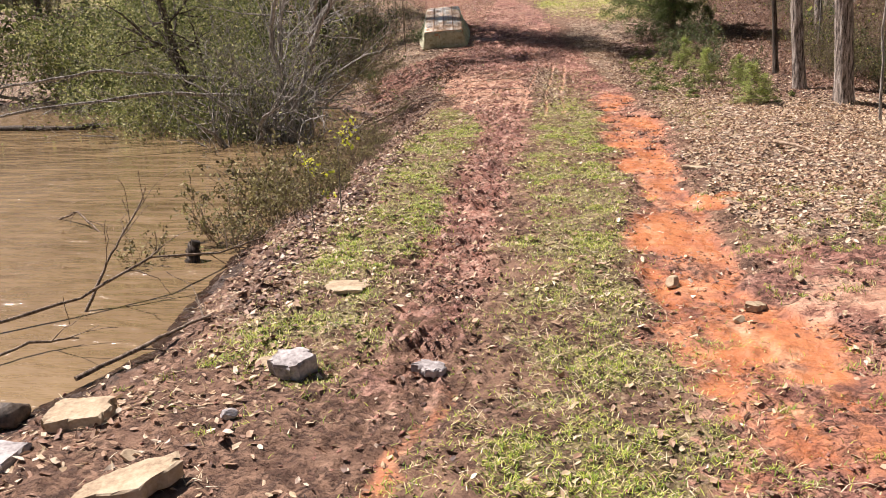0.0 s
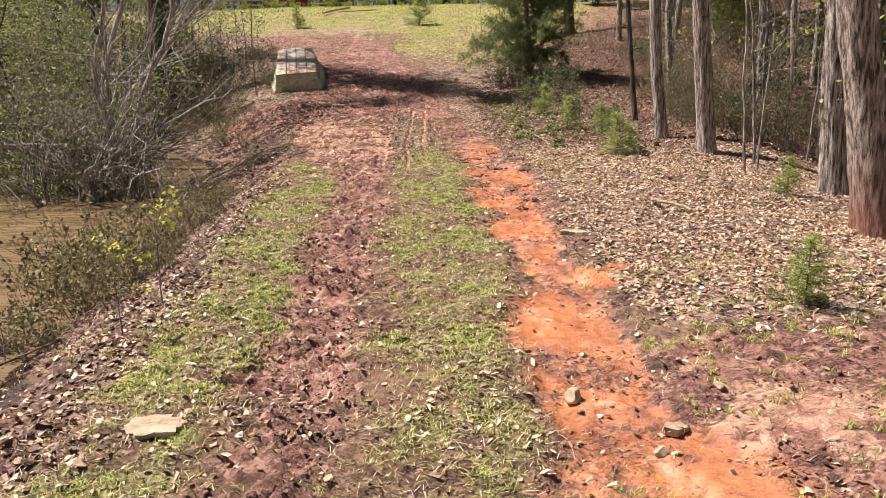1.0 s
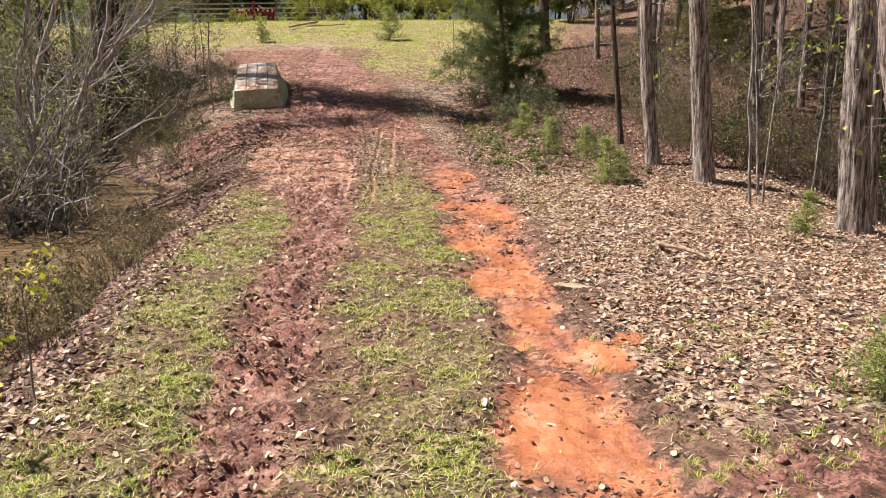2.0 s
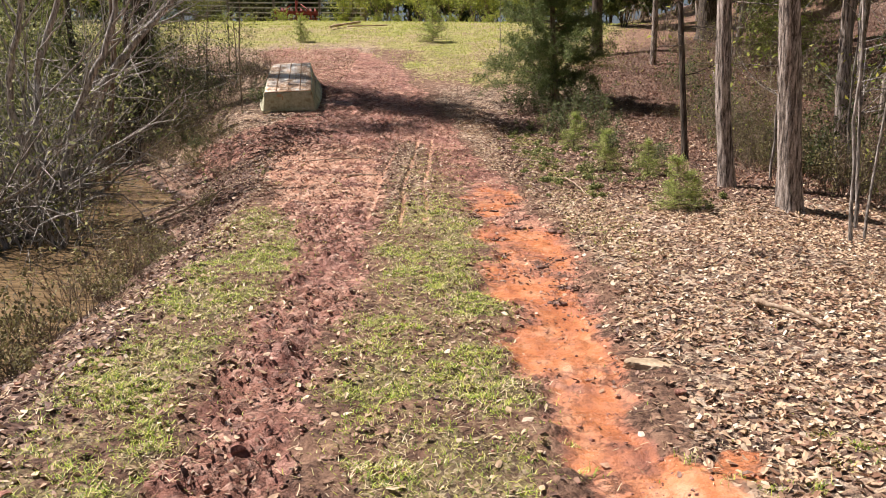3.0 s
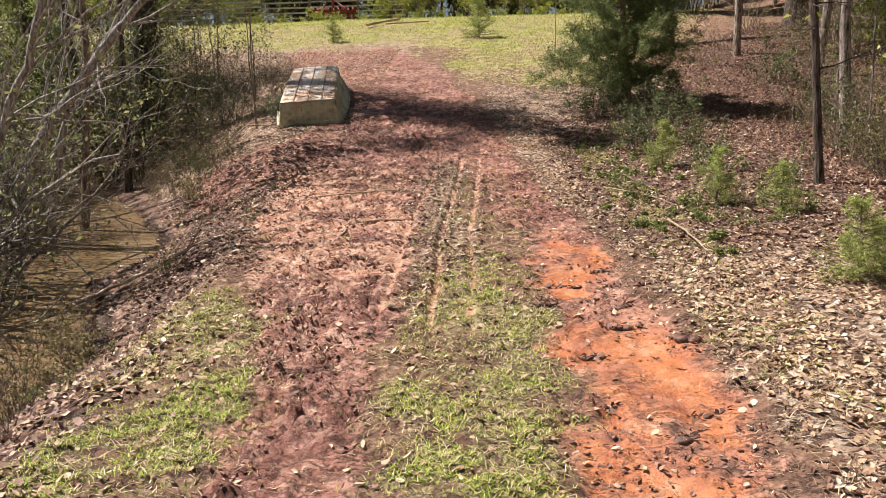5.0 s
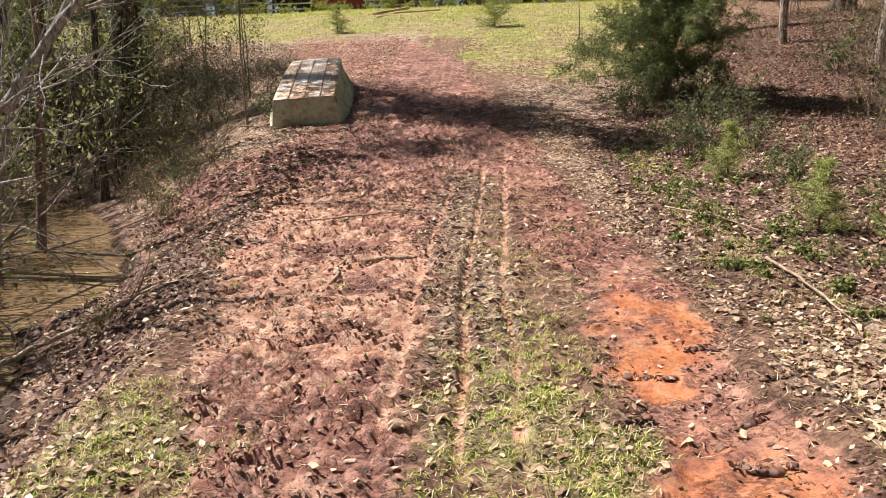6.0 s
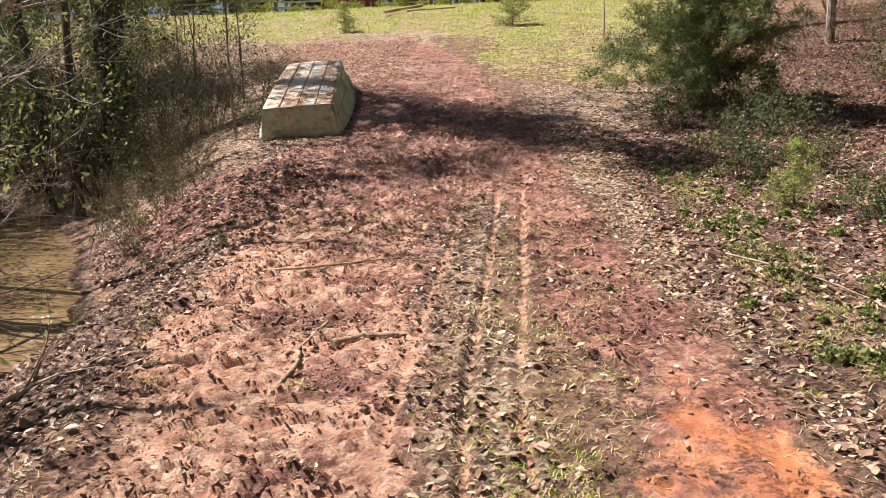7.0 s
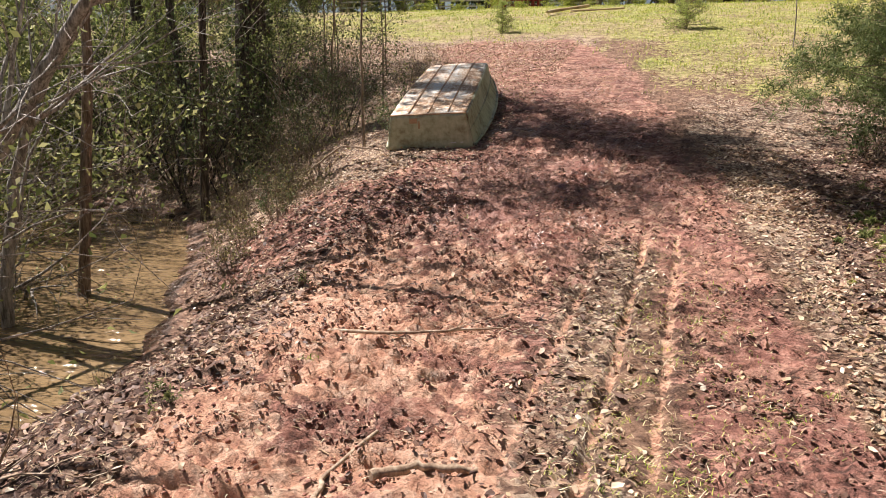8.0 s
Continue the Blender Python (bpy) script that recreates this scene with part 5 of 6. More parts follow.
stick("branch", [(-3.5, 2.4, 0.03), (-2.95, 3.0, 0.10), (-2.7, 3.45, 0.24), (-2.5, 4.1, 0.10), (-2.3, 4.5, 0.12)], (0.011, 0.007), "dead branch reaching out of the muddy water", BARK_POST, twigs=9, seed=6, ground=False)
stick("branch", [(-2.95, 3.02, -0.02), (-2.85, 3.25, 0.32), (-2.75, 3.55, 0.62)], (0.012, 0.005), "thin dead branch standing in the water", BARK_POST, twigs=6, seed=7, ground=False)
stick("branch", [(-4.9, 5.7, -0.02), (-4.5, 5.45, 0.12), (-4.05, 5.1, -0.02)], (0.012, 0.008), "dead twig arched over the water", BARK_POST, twigs=4, seed=8, ground=False)
stick("branch", [(-3.1, 1.9, 0.0), (-2.85, 2.35, 0.06), (-2.65, 2.5, 0.04)], (0.011, 0.006), "thin dead twig lying in the water", BARK_POST, twigs=2, seed=9, ground=False)
stick("branch", [(-2.32, 1.95, 0.05), (-2.1, 2.4, 0.06), (-1.95, 2.7, 0.05)], (0.014, 0.008), "dead stick on the muddy shore", BARK_POST, twigs=3, seed=10)
stick("drift_log", [(-13.0, 14.4, 0.03), (-11.5, 14.0, 0.06), (-10.0, 13.9, 0.03), (-9.4, 14.2, 0.05)], (0.07, 0.05), "dark floating log among pond branches", BARK_DARK, 3, 11, False)
stick("branch", [(-4.9, 12.2, 0.7), (-6.3, 10.6, 0.9), (-7.9, 9.6, 0.75), (-9.6, 8.6, 0.35)], (0.035, 0.012), "long bare branch hanging low over the pond", BARK_GREY, 26, 12, False)
stick("branch", [(-6.0, 12.6, 1.0), (-7.6, 11.4, 1.25), (-9.3, 10.6, 1.0), (-11.0, 10.2, 0.6)], (0.035, 0.012), "pale bare branch hanging over the pond", BARK_GREY, 26, 13, False)
stick("stump", [(-2.74, 4.22, -0.2), (-2.76, 4.22, 0.02), (-2.79, 4.24, 0.13)], (0.06, 0.045), "small dark broken stump in the shallows", BARK_DARK, 0, 14, False)

log = thing("fallen_log", "weathered tan log lying at the edge of the field", "log", None, "logs in the field")
g = Geo()
t = np.linspace(0, 1, 14)
g.tube(np.stack([t * 3.2 - 1.6, 0.06 * np.sin(t * 4), 0.1 + 0.03 * t], 1), 0.048 + 0.007 * np.sin(t * 9), 12, True)
part("trunk", g, LOGWOOD, log)
put(log, [(-3.52, 36.3, 75, 1.0, 0, -7.2), (-2.6, 36.2, 27, 0.55, 0, -3.2)])


# ---- the boat ----
def boat():
    root = thing("jon_boat", "upturned olive-drab flat-bottomed boat with a stained bottom", "boat", pose(-2.95, 19.72, 1.335, 12.8, -3.0, 7.4))
    ys = np.array([0.0, 0.5, 1.2, 1.9, 2.6, 3.1, 3.45])
    bottom = np.array([0.48, 0.485, 0.485, 0.48, 0.465, 0.45, 0.43])
    top_z = np.array([0.43, 0.44, 0.445, 0.445, 0.44, 0.425, 0.26])
    rim = np.array([0.565, 0.63, 0.68, 0.68, 0.64, 0.57, 0.50])
    rim_z = np.array([0.0, 0.0, 0.0, 0.0, 0.0, 0.02, 0.06])

    def panel(name, rows, material, label="", thick=0.006):
        """A sheet between rows of points, with thickness."""
        rows = np.asarray(rows, float)
        r, c = rows.shape[:2]
        g = Geo()
        i, j = np.meshgrid(np.arange(r - 1), np.arange(c - 1), indexing="ij")
        k = (i * c + j).ravel()
        g.add(rows.reshape(-1, 3), np.stack([k, k + 1, k + c + 1, k + c], 1))
        ob = part(name, g, material, root, label, True)
        m = ob.modifiers.new("thick", "SOLIDIFY")
        m.thickness, m.offset = thick, 0
        return ob

    xs = np.linspace(-1, 1, 25)
    dent = lambda x, y: 0.012 * (fbm(x * 3 + 3, y * 2.1, 5, 3) - 0.5)
    fy = np.linspace(0, 3.45, 40)
    rows = [[(x * np.interp(y, ys, bottom), y, np.interp(y, ys, top_z) + float(dent(x, y)) + 0.012 * (1 - x * x)) for x in xs] for y in fy]
    panel("bottom", rows, HULL_BOTTOM, "pale bottom panel with brown stains")
    for side in (-1, 1):
        rows = []
        for y in fy:
            b, z, r, rz = (np.interp(y, ys, q) for q in (bottom, top_z, rim, rim_z))
            rows.append([(side * b, y, z - 0.004), (side * (b + 0.02), y, z - 0.03), (side * (b * 0.62 + r * 0.38), y, z * 0.52), (side * (b * 0.52 + r * 0.48), y, z * 0.45), (side * (r - 0.015), y, rz + 0.03), (side * r, y, rz + 0.02)])
        panel("side", rows, HULL)
        g = Geo()
        g.tube([(side * (np.interp(y, ys, rim) + 0.006), y, np.interp(y, ys, rim_z) + 0.02) for y in fy], np.full(40, 0.016), 8, True)
        part("gunwale", g, HULL, root, "pale rolled gunwale")
        g = Geo()
        g.tube([(side * (np.interp(y, ys, bottom) * 0.57 + np.interp(y, ys, rim) * 0.43 + 0.006), y, np.interp(y, ys, top_z) * 0.49) for y in fy[:-2]], np.full(38, 0.010), 6, True)
        part("chine_rail", g, HULL, root)
    rows = [[(x * w, -0.03 * q, z + (0.015 * np.sin(x * 5) if z < 0.05 else 0)) for x in xs] for w, z, q in ((0.48, 0.43, 0), (0.486, 0.39, 0.3), (0.51, 0.26, 0.8), (0.528, 0.15, 1.0), (0.545, 0.06, 1.2), (0.56, -0.01, 1.9))]
    panel("transom", rows, HULL, "flat olive transom with a dark stain", 0.02)
    rows = [[(x * w, 3.45 + q, z) for x in xs] for w, z, q in ((0.44, 0.24, 0), (0.475, 0.14, 0.03), (0.51, 0.06, 0.05))]
    panel("bow", rows, HULL)
    for x in (-0.25, 0.0, 0.25):
        g = Geo()
        n = 36
        yy = np.linspace(0.02, 3.1, n)
        zz = np.interp(yy, ys, top_z) + 0.012
        v = np.array([[(x - 0.014, y, z - 0.01), (x - 0.009, y, z + 0.012), (x + 0.009, y, z + 0.012), (x + 0.014, y, z - 0.01)] for y, z in zip(yy, zz)])
        i, j = np.meshgrid(np.arange(n - 1), np.arange(3), indexing="ij")
        k = (i * 4 + j).ravel()
        g.add(v.reshape(-1, 3), np.stack([k, k + 1, k + 5, k + 4], 1))
        part("rib", g, HULL_RIB, root, "rust-stained keel rib")
    g = Geo()
    g.tube([(x * 0.485, -0.004, 0.432) for x in np.linspace(-1, 1, 20)], np.full(20, 0.010), 6, True)
    part("transom_cap", g, HULL_RIB, root)
    for x, w, h, z in ((-0.12, 0.012, 0.17, 0.27), (-0.19, 0.05, 0.06, 0.36)):
        g = Geo()
        g.box((x - w, -0.034, z - h / 2), (x + w, -0.016, z + h / 2))
        part("drip_stain", g, HULL_RIB, root, "rust-brown drip stain", smooth=False)
    for x, w in ((0.30, 0.035), (0.41, 0.018)):
        g = Geo()
        g.box((x - w, -0.047, 0.05), (x + w, -0.028, 0.075))
        part("faded_mark", g, FENCE_WOOD, root, "faded pale painted mark", smooth=False)


boat()


# ---- far end of the field ----
def fence():
    root = thing("board_fence", "weathered whitewashed board fence beyond the field", "fence", placed(0, 0, 0))
    x0, y0 = -15.5, 46.0
    for k in range(6):
        x = x0 + 2.4 * k
        g = Geo()
        g.box((x - 0.06, y0 - 0.06, at(x, y0) - 0.3), (x + 0.06, y0 + 0.06, at(x, y0) + 1.45))
        part("post", g, POST_WOOD, root, smooth=False)
        if k < 5:
            for h in (0.3, 0.55, 0.8, 1.05, 1.3):
                g = Geo()
                g.box((x + 0.05, y0 - 0.10, at(x + 1.2, y0) + h - 0.035), (x + 2.35, y0 - 0.064, at(x + 1.2, y0) + h + 0.035))
                part("rail", g, FENCE_WOOD, root, smooth=False)


fence()


def harrow(x, y):
    root = thing("disc_harrow", "red disc harrow parked beyond the field", "farm implement", placed(x, y, at(x, y), 8, 0.68))
    for yy in (-0.7, 0.7):
        g = Geo()
        g.box((-1.6, yy - 0.06, 0.62), (1.6, yy + 0.06, 0.78))
        part("beam", g, RED_PAINT, root, smooth=False)
    for xx in (-1.5, -0.5, 0.5, 1.5):
        g = Geo()
        g.box((xx - 0.05, -0.75, 0.78), (xx + 0.05, 0.75, 0.88))
        part("crossbar", g, RED_PAINT, root, smooth=False)
    g = Geo()
    g.tube([(0, -0.7, 0.8), (0, -0.9, 1.5), (0.1, -0.5, 1.55), (0, 0.7, 0.85)], np.full(4, 0.05), 6, True)
    part("hitch_frame", g, RED_PAINT, root)
    for yy in (-0.8, 0.8):
        for k in range(10):
            xx = -1.5 + k * 0.333
            g = Geo()
            t = np.linspace(0, 2 * np.pi, 18, endpoint=False)
            ring = np.stack([np.zeros(18) + xx, yy + 0.27 * np.cos(t), 0.27 + 0.27 * np.sin(t)], 1)
            inner = np.array([[xx + 0.06, yy, 0.27]])
            c = np.arange(18)
            g.add(np.vstack([ring, inner]), np.stack([c, (c + 1) % 18, np.full(18, 18)], 1))
            disc = part("disc", g, RUST, root)
            g = Geo()
            g.tube([(xx - 0.03, yy, 0.27), (xx + 0.10, yy, 0.27)], np.full(2, 0.05), 8, True)
            part("hub", g, RED_PAINT, disc)
    for yy in (-0.35, 0.1, 0.5):
        for k in range(9):
            xx = -1.4 + k * 0.35 + 0.1 * yy
            g = Geo()
            g.tube([(xx, yy, 0.84), (xx, yy - 0.22, 1.0), (xx, yy - 0.36, 0.72), (xx, yy - 0.18, 0.3), (xx, yy, 0.06)], np.full(5, 0.028), 5, True)
            part("tine", g, RED_PAINT if k % 3 else RUST, root)
    for xx in (-0.9, 0.9):
        g = Geo()
        g.tube([(xx, -0.75, 0.85), (xx * 0.4, -0.4, 1.28), (xx, 0.7, 0.9)], np.full(3, 0.045), 6, True)
        part("brace", g, RED_PAINT, root)
    for xx in (-1.8, 1.8):
        g = Geo()
        t = np.linspace(0, 2 * np.pi, 25)
        g.tube(np.stack([np.zeros(25) + xx, 0.32 * np.cos(t), 0.40 + 0.32 * np.sin(t)], 1), np.full(25, 0.10), 8)
        tyre = part("tyre", g, TYRE, root)
        g = Geo()
        g.tube([(xx - 0.06, 0, 0.40), (xx + 0.06, 0, 0.40)], np.full(2, 0.23), 20, True)
        part("rim", g, RED_PAINT, tyre, "faded red steel rim")


harrow(-6.9, 44.6)

hedge = shrub(2.6, 1.5, 10, 161, 2400, 0.11, BARK_POST, LEAF_SPRING, "bright green leafy hedge shrub beyond the field", "hedge_shrub", 2, 0.02, "hedge beyond the field", 0.1, joined=True)
put(hedge, [(-4.2, 44.0, 0, 1.1), (-2.4, 44.6, 60, 1.2), (-0.6, 44.2, 130, 1.15), (1.2, 45.0, 200, 1.2), (3.2, 45.4, 260, 1.1), (5.2, 45.0, 320, 1.1), (-3.3, 46.6, 30, 1.4), (-0.2, 47.0, 100, 1.5), (2.6, 47.4, 170, 1.4), (-13, 49, 20, 1.3), (-16.5, 48, 70, 1.4), (-19, 46, 100, 1.4), (7.6, 46, 10, 1.2)])
weed_row = shrub(0.8, 0.6, 10, 162, 700, 0.07, BARK_POST, LEAF_SPRING, "low green weeds along the field edge", "field_weeds", 1, 0.006, "weeds along the field", 0.1, joined=True)
put(weed_row, [(-12.5 + 0.9 * k, 42.4 + 0.9 * math.sin(k * 1.7), 47 * k, 0.8 + 0.3 * math.sin(k * 2.3)) for k in range(22)])


# ---- woods all round ----
def woods_tree(height, r, seed, leaves, material, label, crown_from, leaf=0.24):
    rng = np.random.default_rng(seed)
    root = thing("tree", label, "tree", None, "woodland trees")
    k = 14
    hs = np.linspace(-0.4, height, k)
    w = np.cumsum(rng.normal(size=(k, 2)) * 0.05, axis=0)
    pts = np.stack([w[:, 0], w[:, 1], hs], 1)
    rad = r * np.linspace(1.15, 0.1, k)
    g = Geo()
    g.tube(pts, rad, 10)
    tips = []
    for c in range(16):
        i = rng.integers(int(crown_from * k), k - 1)
        a = rng.uniform(0, 2 * np.pi)
        grow(rng, g, tips, pts[i], (np.cos(a), np.sin(a), 0.35), height * 0.2 * rng.uniform(0.5, 1.0), rad[i] * 0.4, 1, 0.3, 0.04, 5, 0.8, 4)
    part("trunk", g, BARK_DARK if seed % 2 else BARK, root)
    c, tips = Geo(), np.array(tips)
    pos = tips[rng.integers(0, len(tips), leaves)] + rng.normal(size=(leaves, 3)) * 0.4
    leaf_quads(c, rng, pos, leaf, leaf * 0.62)
    part("crown", c, material, root)
    return root


kinds = [woods_tree(13, 0.14, 171, 2000, LEAF_DARK, "dark woodland pine with a thin crown", 0.4, 0.28), woods_tree(12, 0.12, 172, 1400, LEAF_SPRING, "grey woodland hardwood with fresh leaves", 0.35),
         woods_tree(9, 0.09, 173, 2000, LEAF_SHRUB, "slender woodland tree with olive leaves", 0.15, 0.29), woods_tree(11, 0.10, 174, 6600, LEAF_SHRUB, "slender grey woodland tree with small leaves", 0.4, 0.12)]
rng = np.random.default_rng(91)
spots = [[], [], [], []]
for k in range(64):
    spots[k % 3].append((rng.uniform(11, 32), rng.uniform(4, 44), rng.uniform(0, 360), rng.uniform(0.75, 1.2)))
for k, (x, y) in enumerate(((5.6, 17.6), (9.8, 19.6), (7.4, 23.2), (8.4, 16.2), (6.3, 14.4), (9.2, 19.4), (6.4, 25.6), (10.2, 22.4), (10.2, 12.0), (11.6, 17.0), (10.5, 18.0), (10.4, 15.0), (9.0, 26.2), (12.5, 21.0))):
    spots[3].append((x, y, 70 * k, 0.8 + 0.05 * (k % 5)))
for k, (x, y) in enumerate(((-15.2, 23.4), (-18.6, 22.6))):
    spots[2 if k % 2 else 0].append((x, y, 50 * k, 1.05))
for k in range(54):
    spots[k % 3].append((-26 + k * 1.15 + rng.uniform(-0.5, 0.5), rng.uniform(51, 66), rng.uniform(0, 360), rng.uniform(0.8, 1.3)))
for k in range(18):
    spots[k % 3].append((rng.uniform(-32, -17), rng.uniform(27, 48), rng.uniform(0, 360), rng.uniform(0.7, 1.1)))
for k in range(16):
    spots[k % 3].append((rng.uniform(-48, -38), -26 + k * 3.2, rng.uniform(0, 360), rng.uniform(0.8, 1.2)))
for k in range(14):
    spots[k % 3].append((-20 + 4 * k, rng.uniform(-40, -28), rng.uniform(0, 360), rng.uniform(0.8, 1.2)))
for kind, places in zip(kinds, spots):
    put(kind, [s for s in places if shore_distance(np.array([s[0]]), np.array([s[1]]))[0] > 0.5])
far_bush = shrub(5.0, 3.2, 5, 182, 3600, 0.42, BARK_DARK, LEAF_DARK, "dense dark green thicket beyond the field", "far_thicket", 2, 0.04, "far thickets", 0.05, joined=True)
put(far_bush, [(-34 + 2.2 * k, 54 + 3 * math.sin(k * 2.1), 61 * k, 1.0 + 0.25 * math.sin(k * 1.3)) for k in range(30)] + [(27 + 3 * math.sin(k * 2.7), 6 + 2.9 * k, 80 * k, 1.0) for k in range(16)] + [(7.5 + 1.9 * k, 34.5 + 2.0 * math.sin(k * 2.1) - 0.5 * k, 75 * k, 0.7) for k in range(9)])
brush = shrub(2.0, 1.5, 8, 181, 320, 0.07, BARK_POST, LEAF_BRUSH, "tangled grey woodland brush", "thicket_shrub", 2, 0.014, "woodland brush", 0.1, joined=True)
places = [(rng.uniform(5.4, 16), rng.uniform(9, 26), rng.uniform(0, 360), rng.uniform(0.5, 0.9)) for k in range(34)]
places += [(rng.uniform(-13, -5.2), rng.uniform(20.8, 26), rng.uniform(0, 360), rng.uniform(0.4, 0.75)) for k in range(26)]
places += [(rng.uniform(4.4, 7.5), rng.uniform(12.5, 20), rng.uniform(0, 360), rng.uniform(0.28, 0.5)) for k in range(24)]
places += [(rng.uniform(4.6, 11), rng.uniform(16, 28), rng.uniform(0, 360), rng.uniform(0.3, 0.55)) for k in range(14)]
places += [(rng.uniform(-6.4, -4.0), rng.uniform(18.2, 22.5), rng.uniform(0, 360), rng.uniform(0.3, 0.5)) for k in range(16)]
places += [(rng.uniform(-9.5, -5.4), rng.uniform(20.0, 24.0), rng.uniform(0, 360), rng.uniform(0.4, 0.7)) for k in range(16)]
places += [(rng.uniform(8, 26), rng.uniform(26, 44), rng.uniform(0, 360), rng.uniform(0.8, 1.5)) for k in range(20)]
places += [(rng.uniform(-30, -14), rng.uniform(24, 46), rng.uniform(0, 360), rng.uniform(0.9, 1.6)) for k in range(26)]
put(brush, [s for s in places if shore_distance(np.array([s[0]]), np.array([s[1]]))[0] > 0.3])


twigs = shrub(1.5, 1.2, 7, 184, 60, 0.05, BARK_POST, LEAF_SPRING, "bare grey-brown twiggy brush on the wooded slope", "bare_brush", 3, 0.012, "bare brush", 0.1, joined=True, wander=0.5, lift=0.0)
put(twigs, [(rng.uniform(4.4, 10), rng.uniform(11.0, 20), rng.uniform(0, 360), rng.uniform(0.5, 1.1)) for k in range(34)] + [(rng.uniform(5.0, 12), rng.uniform(20, 30), rng.uniform(0, 360), rng.uniform(0.6, 1.3)) for k in range(22)] + [(rng.uniform(-8.5, -4.4), rng.uniform(19.2, 24.5), rng.uniform(0, 360), rng.uniform(0.4, 0.8)) for k in range(20)])
shade_brush = shrub(1.6, 1.3, 9, 183, 700, 0.06, BARK_DARK, LEAF_BRUSH, "dark tangled understory brush on the wooded slope", "understory_brush", 2, 0.012, "understory brush", 0.1, joined=True)
put(shade_brush, [(rng.uniform(4.7, 8.0), rng.uniform(11.5, 16.5), rng.uniform(0, 360), rng.uniform(0.35, 0.75)) for k in range(22)])


# ---- ground cover ----
def scatter(rng, count, box, weight):
    """Random places within the box, kept by the weight of the zones there."""
    x, y = rng.uniform(box[0], box[1], count), rng.uniform(box[2], box[3], count)
    z = zones(x, y)
    keep = rng.uniform(0, 1, count) < weight(x, y, z)
    x, y, z = x[keep], y[keep], {k: v[keep] for k, v in z.items()}
    return np.stack([x, y, land(x, y, z)], 1)


rng = np.random.default_rng(55)


def litter_geo(pos, size):
    """Curled dead leaves: two folded halves each."""
    g = Geo()
    n = len(pos)
    a, tilt = rng.uniform(0, 2 * np.pi, n), rng.normal(size=(n, 2)) * 0.42
    up = unit(np.stack([tilt[:, 0], tilt[:, 1], np.ones(n)], 1))
    d = unit(np.cross(up, np.stack([np.cos(a), np.sin(a), np.zeros(n)], 1)))
    s = np.cross(up, d)
    ln, wd = (size * rng.uniform(0.55, 1.4, n))[:, None], (size * rng.uniform(0.35, 1.0, n))[:, None]
    curl = (rng.uniform(-0.25, 0.45, n))[:, None]
    p = pos + np.array([0, 0, 1]) * (0.004 + 0.012 * rng.uniform(0, 1, (n, 1)) ** 2)
    ring = []
    for k in range(6):
        th = 2 * np.pi * k / 6
        reach = np.array([1.05, 0.72, 0.95, 0.95, 0.66, 1.0])[k] * rng.uniform(0.75, 1.2, (n, 1))
        lift = curl * (0.12 + 0.5 * abs(np.sin(th))) * ln * 0.5 + rng.normal(size=(n, 1)) * 0.06 * ln
        ring.append(p + d * np.cos(th) * ln * 0.5 * reach + s * np.sin(th) * wd * 0.5 * reach + up * lift)
    v = np.stack(ring + [p], 1).reshape(-1, 3)
    b = np.arange(n)[:, None] * 7
    g.add(v, np.concatenate([b + np.array([6, k, k + 1, (k + 2) % 6]) for k in (0, 2, 4)]))
    return g


loose = lambda x, y: 0.02 + 0.2 * smooth(0.5, 0.68, fbm(x * 1.3, y * 1.3, 97, 3))
pos = np.vstack([scatter(rng, 250000, (-2.2, 6.0, 0.8, 20), lambda x, y, z: (0.72 * z["litter"] * (1 - z["brown"]) * (0.3 + 0.7 * smooth(0.4, 0.56, fbm(x * 2.6, y * 2.6, 171, 3))) + loose(x, y) * (1 - 0.6 * z["grass"])) * (1 - 0.85 * z["mud"]) * (1 - 0.93 * z["dry"]) * (1 - 0.98 * z["orange"]) * (1 - 0.9 * z["lines"]) * (z["shore"] > 0.05) + 0.002),
                 scatter(rng, 110000, (-10, -2.2, 9.5, 29), lambda x, y, z: 0.85 * z["litter"] * (1 - 0.8 * z["brown"]) * (z["shore"] > 0.1)),
                 scatter(rng, 26000, (-1.0, 5.0, 20, 31), lambda x, y, z: (0.5 * z["litter"] + 0.25) * (1 - 0.9 * z["far"]) * smooth(0.4, 0.56, fbm(x * 1.6, y * 1.6, 175, 3))),
                 scatter(rng, 16000, (-2.2, 1.5, 1, 16), lambda x, y, z: (0.14 * z["grass"] + 0.1) * (1 - 0.9 * z["dry"]) * (1 - 0.9 * z["orange"]))])
pos = pos[rng.uniform(0, 1, len(pos)) > 0.6 * smooth(10, 11, pos[:, 1]) * (1 - smooth(0.4, 0.75, np.abs(pos[:, 0] + 0.25))) * (1 - smooth(17, 18, pos[:, 1]))]
solo("leaf_litter", litter_geo(pos, 0.043), LITTER, "dry curled tan and brown oak leaves", "leaf litter", kind="stuff", smooth=False)
pos = np.vstack([scatter(rng, 34000, (-5.0, -1.2, 1.0, 18), lambda x, y, z: 0.8 * z["brown"] * (z["shore"] > 0.08)),
                 scatter(rng, 90000, (-1.0, 12, 10.0, 29), lambda x, y, z: 0.9 * z["brown"])])
solo("dark_leaf_litter", litter_geo(pos, 0.06), LITTER_DARK, "damp brown dead leaves, also darkened for shade on the bank and hillside", "leaf litter", kind="stuff", smooth=False)
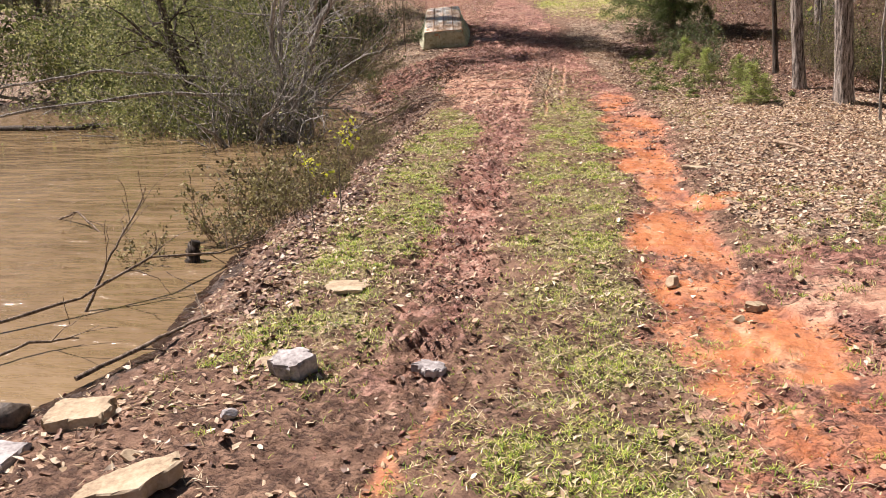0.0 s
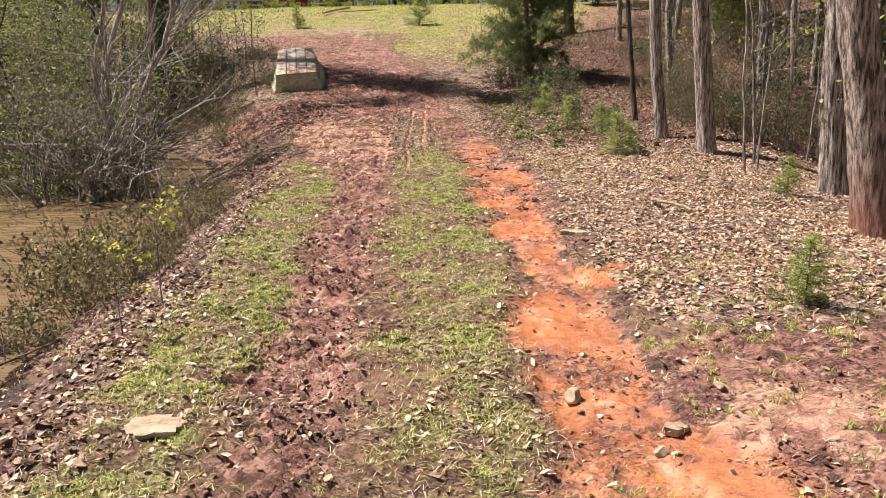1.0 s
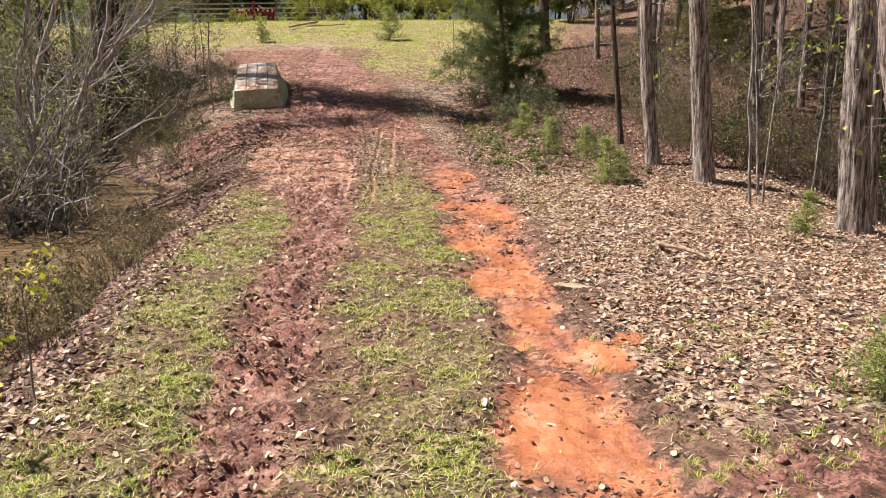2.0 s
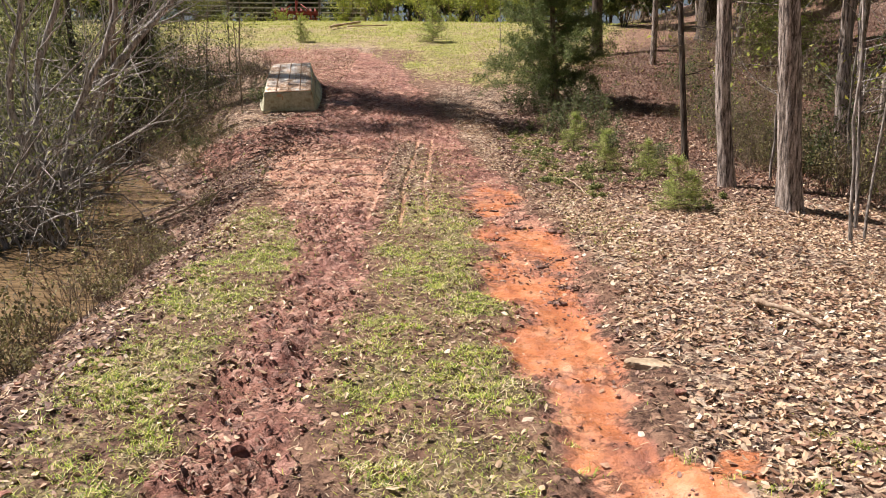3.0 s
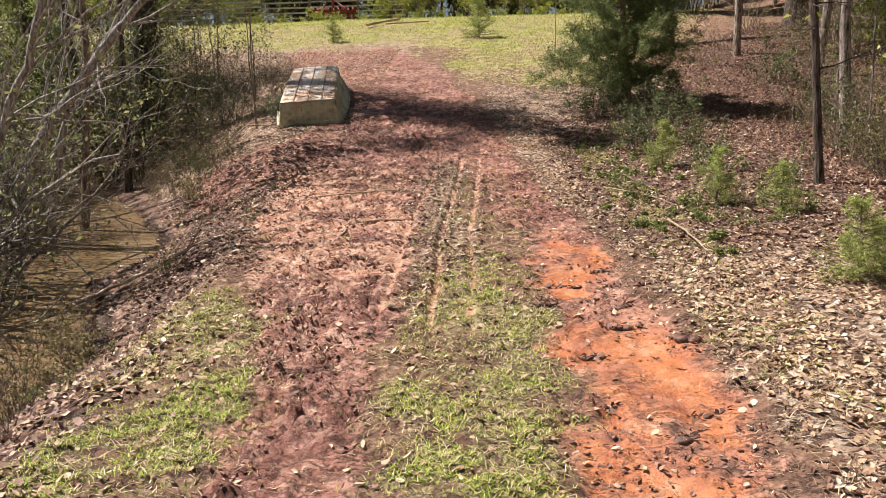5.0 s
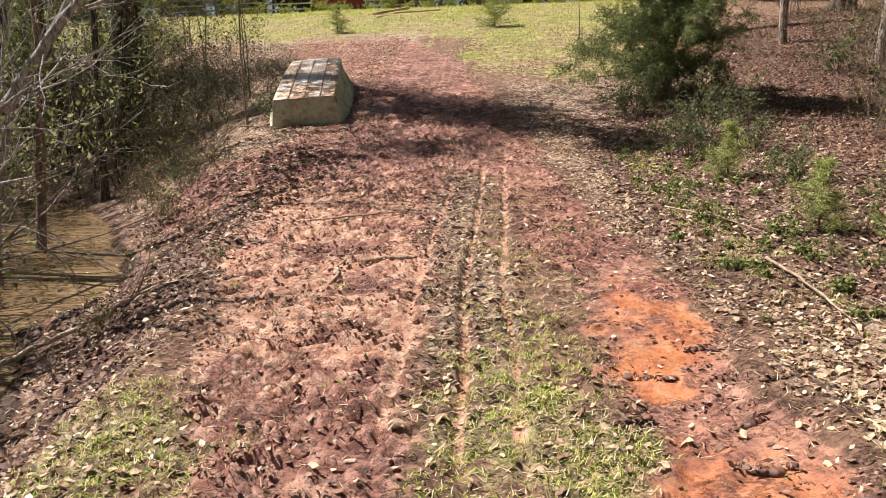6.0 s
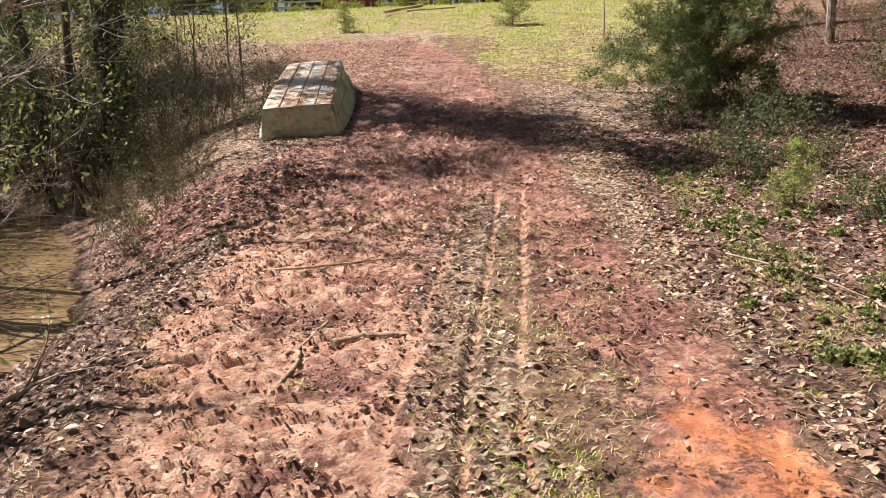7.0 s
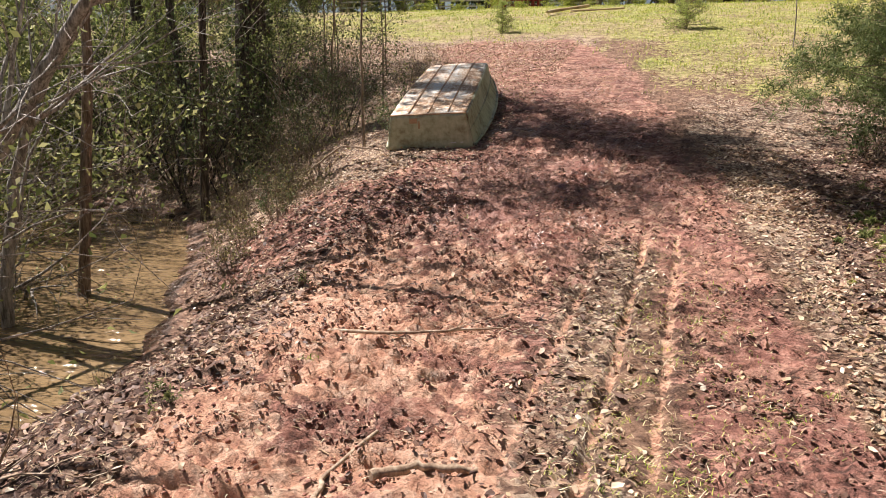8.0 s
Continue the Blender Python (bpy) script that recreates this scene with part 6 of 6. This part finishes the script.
pos = scatter(rng, 120000, (-2.8, 2.4, 0.8, 27), lambda x, y, z: np.clip(0.75 * z["far"] + 0.25 * z["dry"] + 0.5 * z["left"] + 0.5 * z["right"] + 0.12, 0, 0.8) * (1 - 0.85 * z["orange"]) * (1 - 0.8 * z["lines"]) * smooth(0.44, 0.62, fbm(x * 2.2, y * 3.4, 173, 4)) * (z["shore"] > 0.1))
solo("trampled_leaves", litter_geo(pos, 0.03), LITTER_DARK, "trampled dark brown leaf scraps in the clay", "leaf litter", kind="stuff", smooth=False)
pos = scatter(rng, 26000, (4.0, 16, 12, 30), lambda x, y, z: 0.9 * z["litter"])
g = Geo()
blades(g, rng, pos + np.array([0, 0, 0.01]), 0.16, 0.006, 3.5)
solo("pine_straw", g, STRAW, "reddish-brown fallen pine straw on the hillside", "pine straw", kind="stuff")
pos = scatter(rng, 170000, (-3.2, 4.0, 0.7, 20), lambda x, y, z: (0.7 * z["grass"] + 0.3 * (1 - z["mud"]) + 0.10) * (1 - 0.9 * z["orange"]) * (z["shore"] > 0.1) * smooth(0.35, 0.6, fbm(x * 3, y * 3, 101, 3)))
g = Geo()
blades(g, rng, pos + np.array([0, 0, 0.006]), 0.05, 0.0022, 7.0)
solo("dead_straw", g, DEAD_STRAW, "short dead pale straw bits strewn over the clay", "straw", kind="stuff")
clump = lambda x, y: smooth(0.46, 0.6, fbm(x * 5.5, y * 5.5, 83, 3)) * (0.35 + 0.65 * smooth(0.35, 0.6, fbm(x * 1.1, y * 1.1, 85, 2)))
sward = lambda x, y, z: 1.5 * z["grass"] * (0.15 + 0.85 * clump(x, y)) * (1 - 0.7 * z["mud"]) + 0.012 * (x > 1) * clump(x, y)
pos = np.vstack([scatter(rng, 520000, (-2.1, 1.2, 0.7, 12.5), sward), scatter(rng, 150000, (-1.2, 2.4, 12.5, 18), sward), scatter(rng, 60000, (1.2, 2.4, 0.7, 12.5), sward)])
g = Geo()
blades(g, rng, pos, 0.028, 0.0022, 2.8)
solo("track_grass", g, GRASS, "short sparse green and straw-coloured grass on the track", "grass", kind="stuff")
heart = scatter(rng, 900, (0.7, 3.6, 0.9, 5.6), lambda x, y, z: 0.55 * (x > 1.2) * (1 - 0.85 * z["orange"]) * (0.3 + clump(x, y)) + 0.03)
heart = np.vstack([heart, scatter(rng, 420, (-2.2, 2.6, 8.5, 17), lambda x, y, z: (0.12 + 0.35 * z["grass"]) * (1 - 0.6 * z["mud"])), scatter(rng, 260, (-2.3, 0.6, 0.8, 5), lambda x, y, z: 0.35 * clump(x, y) + 0.05)])
many = 24
pos = np.repeat(heart, many, 0) + np.repeat(rng.uniform(0.5, 1.4, (len(heart), 1)), many, 0) * rng.normal(size=(len(heart) * many, 3)) * np.array([0.03, 0.022, 0])
pos[:, 2] = land(pos[:, 0], pos[:, 1])
g = Geo()
blades(g, rng, pos, 0.04, 0.0022, 1.7)
solo("grass_tufts", g, GRASS, "scattered small tufts of green and straw grass in clay", "grass", kind="stuff")
pos = scatter(rng, 90000, (-12, 9, 23, 46), lambda x, y, z: z["field"] * (0.25 + 0.75 * clump(x * 0.5, y * 0.5)))
g = Geo()
blades(g, rng, pos, 0.075, 0.008, 1.2)
solo("field_grass", g, FIELD, "short sunlit yellow-green field grass", "grass", kind="stuff")
pos = scatter(rng, 130000, (-3.0, 2.5, 0.8, 20), lambda x, y, z: (0.5 * z["left"] + 0.35 * z["right"] * (1 - 0.7 * z["orange"]) + 0.4 * z["far"] + 0.5 * z["clay"] + 0.08) * smooth(0.47, 0.6, fbm(x * 4.5, y * 6.0, 87, 3)))
g = Geo()
n = len(pos)
octa = np.array([(1, 0, 0), (0, 1, 0), (-1, 0, 0), (0, -1, 0), (0, 0, 0.5), (0, 0, -0.6)], float)
v = pos[:, None] + (octa[None] + rng.normal(size=(n, 6, 3)) * 0.25) * (0.005 + 0.013 * rng.uniform(0, 1, (n, 1, 1)) ** 2.2)
b = np.arange(n)[:, None] * 6
g.add(v.reshape(-1, 3), np.concatenate([b + np.array(f) for f in ((0, 1, 4), (1, 2, 4), (2, 3, 4), (3, 0, 4), (1, 0, 5), (2, 1, 5), (3, 2, 5), (0, 3, 5))]))
solo("mud_clods", g, CLOD, "crumbs and clods of churned red clay", "clods", kind="stuff")
